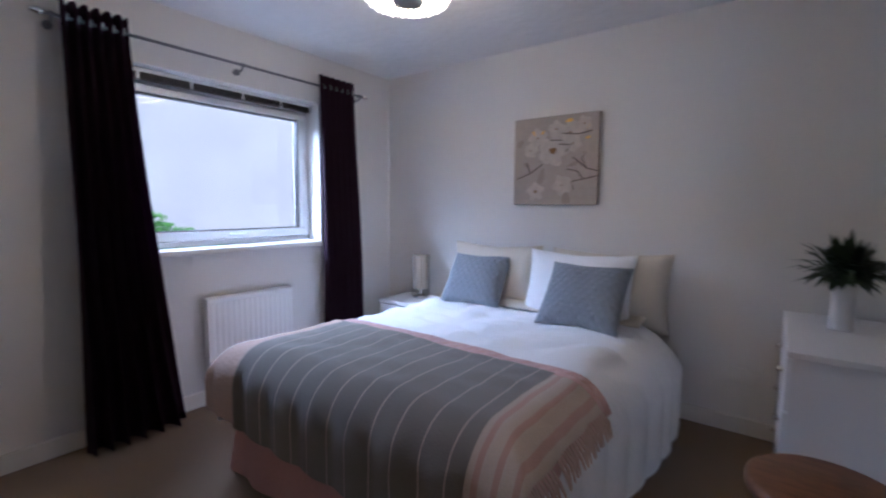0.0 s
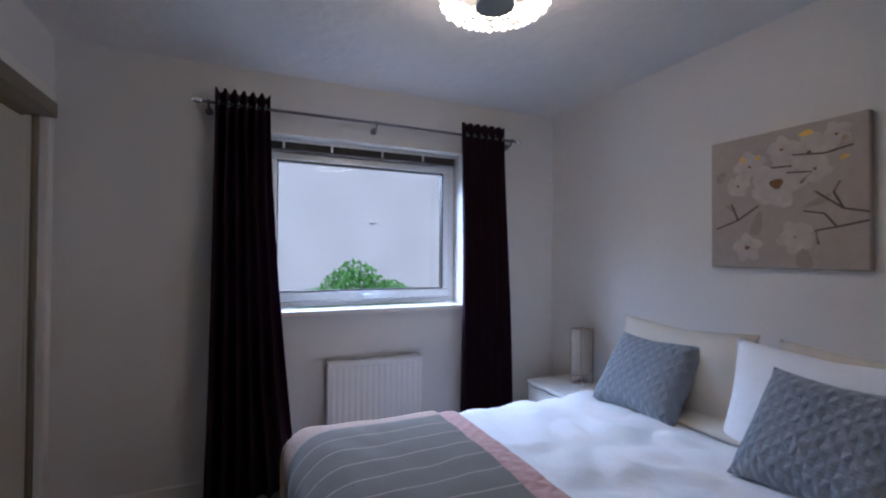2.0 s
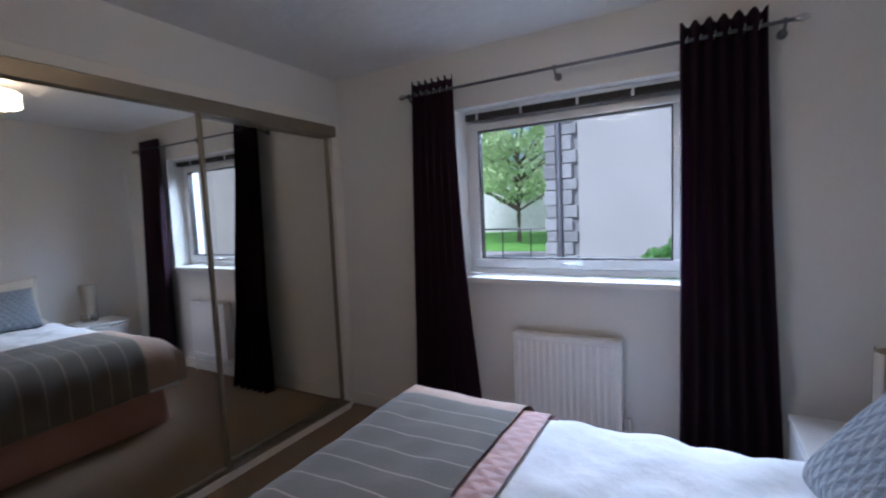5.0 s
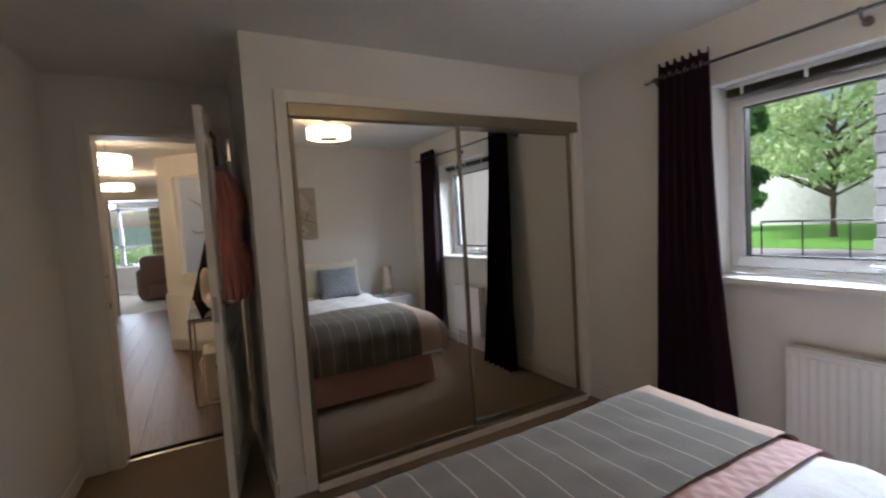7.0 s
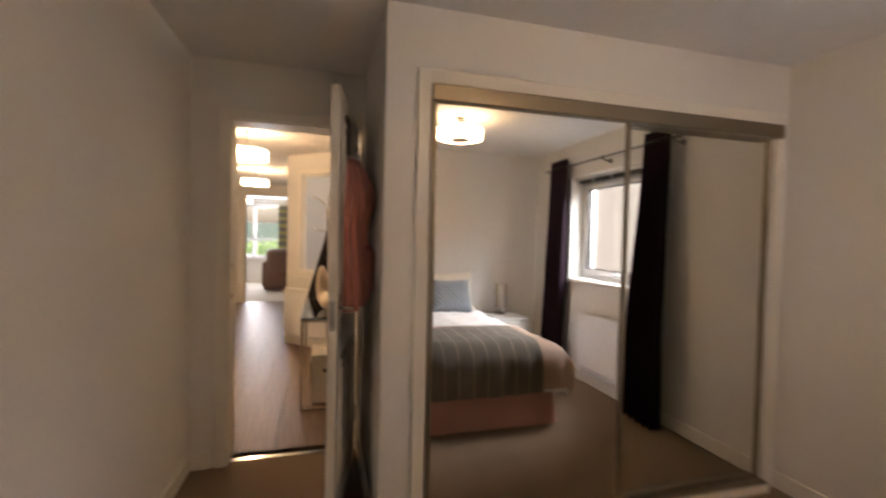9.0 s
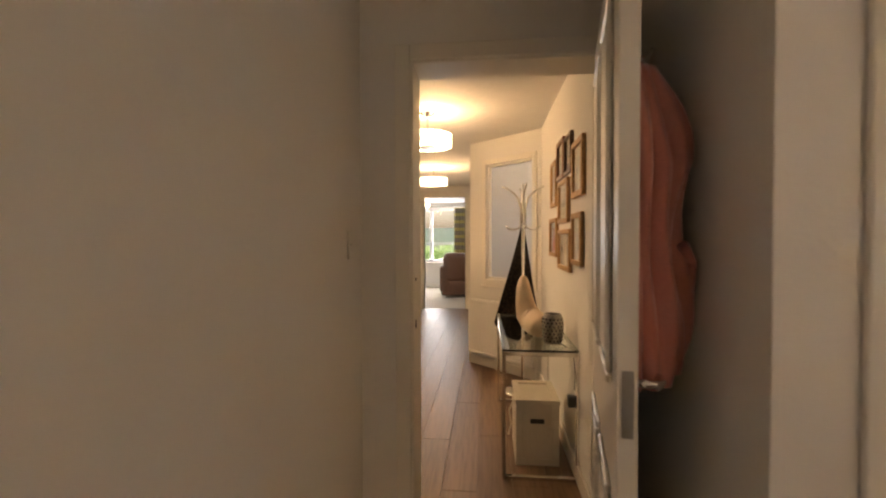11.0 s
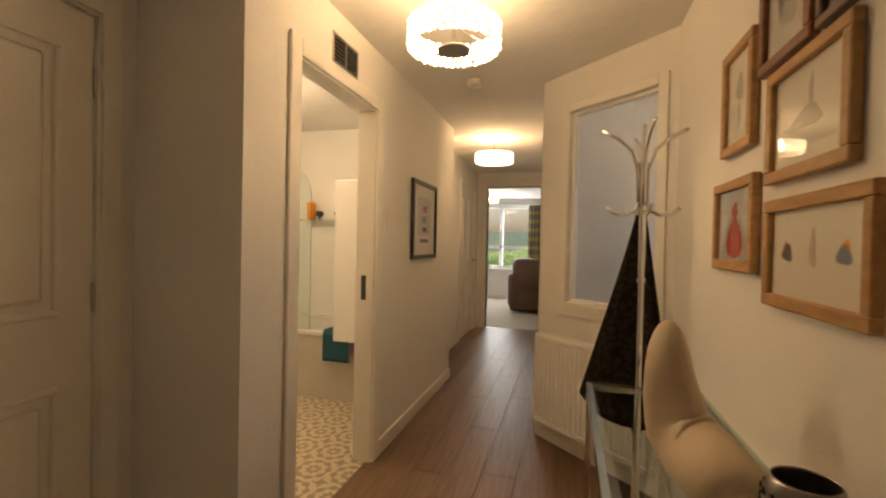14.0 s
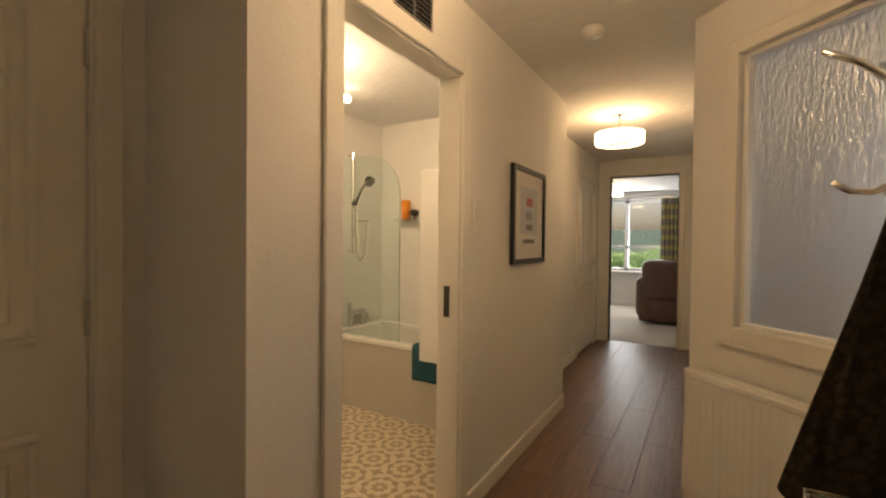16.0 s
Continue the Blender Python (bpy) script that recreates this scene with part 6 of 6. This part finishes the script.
sofa = thing("leather_sofa", 0.42, -9.15, 0, "plump brown leather sofa seen from its end", "sofa", rz=0)
bm = B(); box(bm, -0.95, -0.42, 0.05, 0.70, 0.42, 0.42, bevel=0.05, seg=3); part("base", bm, LEATHER, sofa, smooth=True)
bm = B(); box(bm, 0.48, -0.44, 0.1, 0.74, 0.44, 0.74, bevel=0.10, seg=4); part("armrest", bm, LEATHER, sofa, smooth=True)
bm = B(); box(bm, -0.95, -0.44, 0.1, -0.75, 0.44, 0.74, bevel=0.10, seg=4); part("armrest", bm, LEATHER, sofa, smooth=True)
bm = B(); box(bm, -0.76, 0.14, 0.35, 0.66, 0.46, 1.02, bevel=0.13, seg=4); part("backrest", bm, LEATHER, sofa, smooth=True)
for x in (-0.74, -0.13):
    bm = B(); box(bm, x, -0.43, 0.4, x + 0.6, 0.16, 0.55, bevel=0.06, seg=3); part("seat_cushion", bm, LEATHER, sofa, smooth=True)
cushion("cushion", 0.42, 0.40, 0.14, GREYPRINT, "pale patterned cushion on the leather sofa", pose(0.35, -9.15, 0.76, -15, 0, 10), seed=9)

# ---------------------------------------------------------------- outdoors
GZ = -0.15
bm = B(); box(bm, -400, -400, GZ - 0.3, 400, 400, GZ)
built("ground", bm, GROUND, "grey paved and gravelled ground")
bm = B(); box(bm, -40, -18, GZ, -16, 0.5, GZ + 0.03); built("lawn", bm, GRASS, "bright mown lawn")
bm = B(); box(bm, -40, -60, GZ, 40, -26, GZ + 0.03); built("lawn_back", bm, GRASS, "mown lawn behind the house")
bm = B(); box(bm, -10.6, 0.52, GZ, -9.8, 26, 12)
built("building_gable", bm, HARL, "grey harled gable of the neighbouring house")
bm = B(); box(bm, -10.6, -0.18, GZ, -9.85, 0.52, 12); built("building_corner", bm, STONE, "rough mortar of the stone corner")
house_root = tagged(new("building_quoins"), "dressed stone quoins at the corner of the neighbouring house", "stonework", kind="structure")
random.seed(4)
z = GZ
k = 0
while z < 6.5:
    h = random.choice((0.24, 0.28, 0.32))
    for y0, y1 in ((0.18, 0.40 + (0.10 if k % 2 else 0.0)), (-0.18 - (0.0 if k % 2 else 0.04), 0.06)):
        bm = B(); box(bm, -9.86, y0 + 0.008, z + 0.008, -9.775 + random.uniform(-0.01, 0.015), y1 - 0.008, z + h - 0.008, bevel=0.012)
        part("stone", bm, STONE, house_root)
    z += h; k += 1
dp = thing("downpipe", -9.76, 0.12, GZ, "dark grey cast-iron downpipe on the stone corner", "downpipe")
bm = B(); cyl(bm, (0, 0, 0), (0, 0, 7.2), 0.05); part("pipe", bm, ROD, dp)
for z in (0.8, 2.2, 3.6, 5.0):
    bm = B(); cyl(bm, (0, 0, z), (0, 0, z + 0.1), 0.062); part("collar", bm, ROD, dp)
bm = B(); box(bm, -9.8, 3.78, 2.02, -9.77, 3.96, 2.09, bevel=0.01); solo("wall_vent", bm, HARL, "small grey vent on the harled gable", "vent")


gw = thing("building_window", -9.8, 8.35, 1.0, "narrow dark sash window in the harled gable", "window")
bm = B(); box(bm, -0.02, -0.26, 0.05, 0.012, 0.26, 1.3); part("pane", bm, BLACK, gw)
for q in ((-0.30, -0.26, 0.0, 1.36), (0.26, 0.30, 0.0, 1.36), (-0.26, 0.26, 1.30, 1.36), (-0.26, 0.26, 0.0, 0.05), (-0.26, 0.26, 0.66, 0.70)):
    bm = B(); box(bm, -0.02, q[0], q[2], 0.04, q[1], q[3]); part("frame", bm, PVC, gw)


def leaves(bm, centre, rad, count, size, rnd):
    for _ in range(count):
        d = Vector((rnd.gauss(0, 1), rnd.gauss(0, 1), rnd.gauss(0, 1))).normalized() * rnd.uniform(0.55, 1.05)
        p = Vector(centre) + Vector((d.x * rad[0], d.y * rad[1], d.z * rad[2]))
        q = Euler((rnd.uniform(0, 6.28), rnd.uniform(0, 6.28), rnd.uniform(0, 6.28))).to_quaternion()
        s = size * rnd.uniform(0.6, 1.4)
        v = [bm.verts.new(p + q @ Vector(c)) for c in ((-s, 0, 0), (0, -s * 0.5, 0.15 * s), (s, 0, 0), (0, s * 0.5, 0.15 * s))]
        bm.faces.new(v)
    return bm


rnd = random.Random(11)
bush = thing("bush", -6.9, 2.8, GZ, "rounded bright green shrub in front of the gable", "bush")
bm = B()
for c, r in (((0, 0, 0.72), (0.5, 0.55, 0.62)), ((0.1, 0.55, 0.55), (0.45, 0.45, 0.5)), ((0, -0.5, 0.5), (0.4, 0.4, 0.45)), ((0.1, 0.95, 0.4), (0.35, 0.35, 0.42))):
    leaves(bm, c, r, 1700, 0.05, rnd)
part("foliage", bm, LEAF, bush)
bm = B()
for a in range(6):
    tube(bm, [(0, 0, 0), (0.2 * math.cos(a), 0.3 * math.sin(a), 0.4), (0.35 * math.cos(a), 0.5 * math.sin(a), 0.8)], [0.03, 0.02, 0.01], 6)
part("stems", bm, BARK, bush)


def tree(x, y, h, spread, label, clumps, seed, material, size=0.14, count=620):
    t = thing("tree", x, y, GZ, label, "tree")
    r = random.Random(seed)
    bm = B(); tube(bm, [(0, 0, 0), (0.03, 0, h * 0.2), (-0.04, 0.05, h * 0.45), (0.05, 0, h * 0.8)], [0.13, 0.10, 0.08, 0.03], 10)
    tips = []
    for k in range(clumps):
        a = k * 2.4
        z0 = h * r.uniform(0.22, 0.65)
        e = Vector((spread * r.uniform(0.4, 1) * math.cos(a), spread * r.uniform(0.4, 1) * math.sin(a), min(h, z0 + h * r.uniform(0.1, 0.35))))
        tube(bm, [(0, 0, z0), (e.x * 0.5, e.y * 0.5, (z0 + e.z) / 2 + 0.1), e], [0.06, 0.04, 0.015], 6)
        tips.append(e)
    part("trunk", bm, BARK, t)
    bm = B()
    for e in tips:
        q = r.uniform(0.5, 1.0) * spread * 0.42
        leaves(bm, e, (q, q, q * 0.7), count, size, r)
    part("crown", bm, material, t)
    return t


tree(-20.5, -4.6, 6.5, 3.3, "young spreading tree with light green leaves on the lawn", 30, 1, TREELEAF, 0.11, 380)
tree(-24.0, -9.5, 7.5, 3.2, "light green leafy tree behind the lawn", 24, 2, TREELEAF, 0.12, 360)
tree(-25.0, 0.5, 8.0, 3.4, "light green leafy tree by the stone wall", 24, 3, TREELEAF, 0.12, 360)
tree(-12.0, -3.95, 3.9, 1.0, "dark evergreen tree close to the house", 40, 4, LEAF, 0.10, 260)
bm = B(); box(bm, -31.0, -40, GZ, -30.0, 16, 4.2); built("building_far", bm, PALESTONE, "grey stone building behind the trees")
hd = B()
for k in range(9):
    leaves(hd, (-2 + k * 1.2, -29, 0.3), (0.9, 0.7, 0.65 + 0.2 * math.sin(k * 2)), 700, 0.09, rnd)
solo("hedge", hd, TREELEAF, "clipped green hedge beyond the living room window", "hedge")
bm = B(); box(bm, -8, -34, GZ, 10, -33, 2.2); built("building_back", bm, PALESTONE, "pale rendered house beyond the hedge")
rl = thing("railing", -13.0, 0.2, GZ, "black iron handrail beside the path", "railing")
for k in range(5):
    bm = B(); cyl(bm, (0, -0.9 * k, 0), (0, -0.9 * k, 0.95), 0.02, n=8); part("post", bm, BLACK, rl)
bm = B(); tube(bm, [(0, 0.3, 0.93), (0, 0, 0.97), (0, -3.6, 0.97)], 0.025, 8); part("handrail", bm, BLACK, rl)

# ---------------------------------------------------------------- hall planks, last
planks = tagged(new("floor_planks"), "oak-look laminate planks laid along the hall", "floor", kind="structure")
PW, PL = 0.19, 1.26
made = {}
row = 0
x = -0.43
while x < 1.62:
    w = min(PW, 1.62 - x)
    y = YD2 + 0.10 - ((row * 0.47) % 1.0) * PL
    first = True
    y_hi = YD + -0.055
    while y_hi > -7.25:
        y_lo = max(y if first else y_hi - PL, -7.25)
        first = False
        L = y_hi - y_lo
        if L > 0.05:
            key = (round(w, 3), round(L, 3))
            if key not in made:
                bm = B(); box(bm, 0.0008, 0.0008, -0.012, w - 0.0008, L - 0.0008, 0.0, bevel=0.0009)
                me = bpy.data.meshes.new("plank"); bm.to_mesh(me); bm.free(); me.materials.append(PLANK); made[key] = me
            ob = new("plank", made[key]); ob.parent = planks; ob.location = (x, y_lo, 0)
        y_hi = y_lo
    x += PW
    row += 1
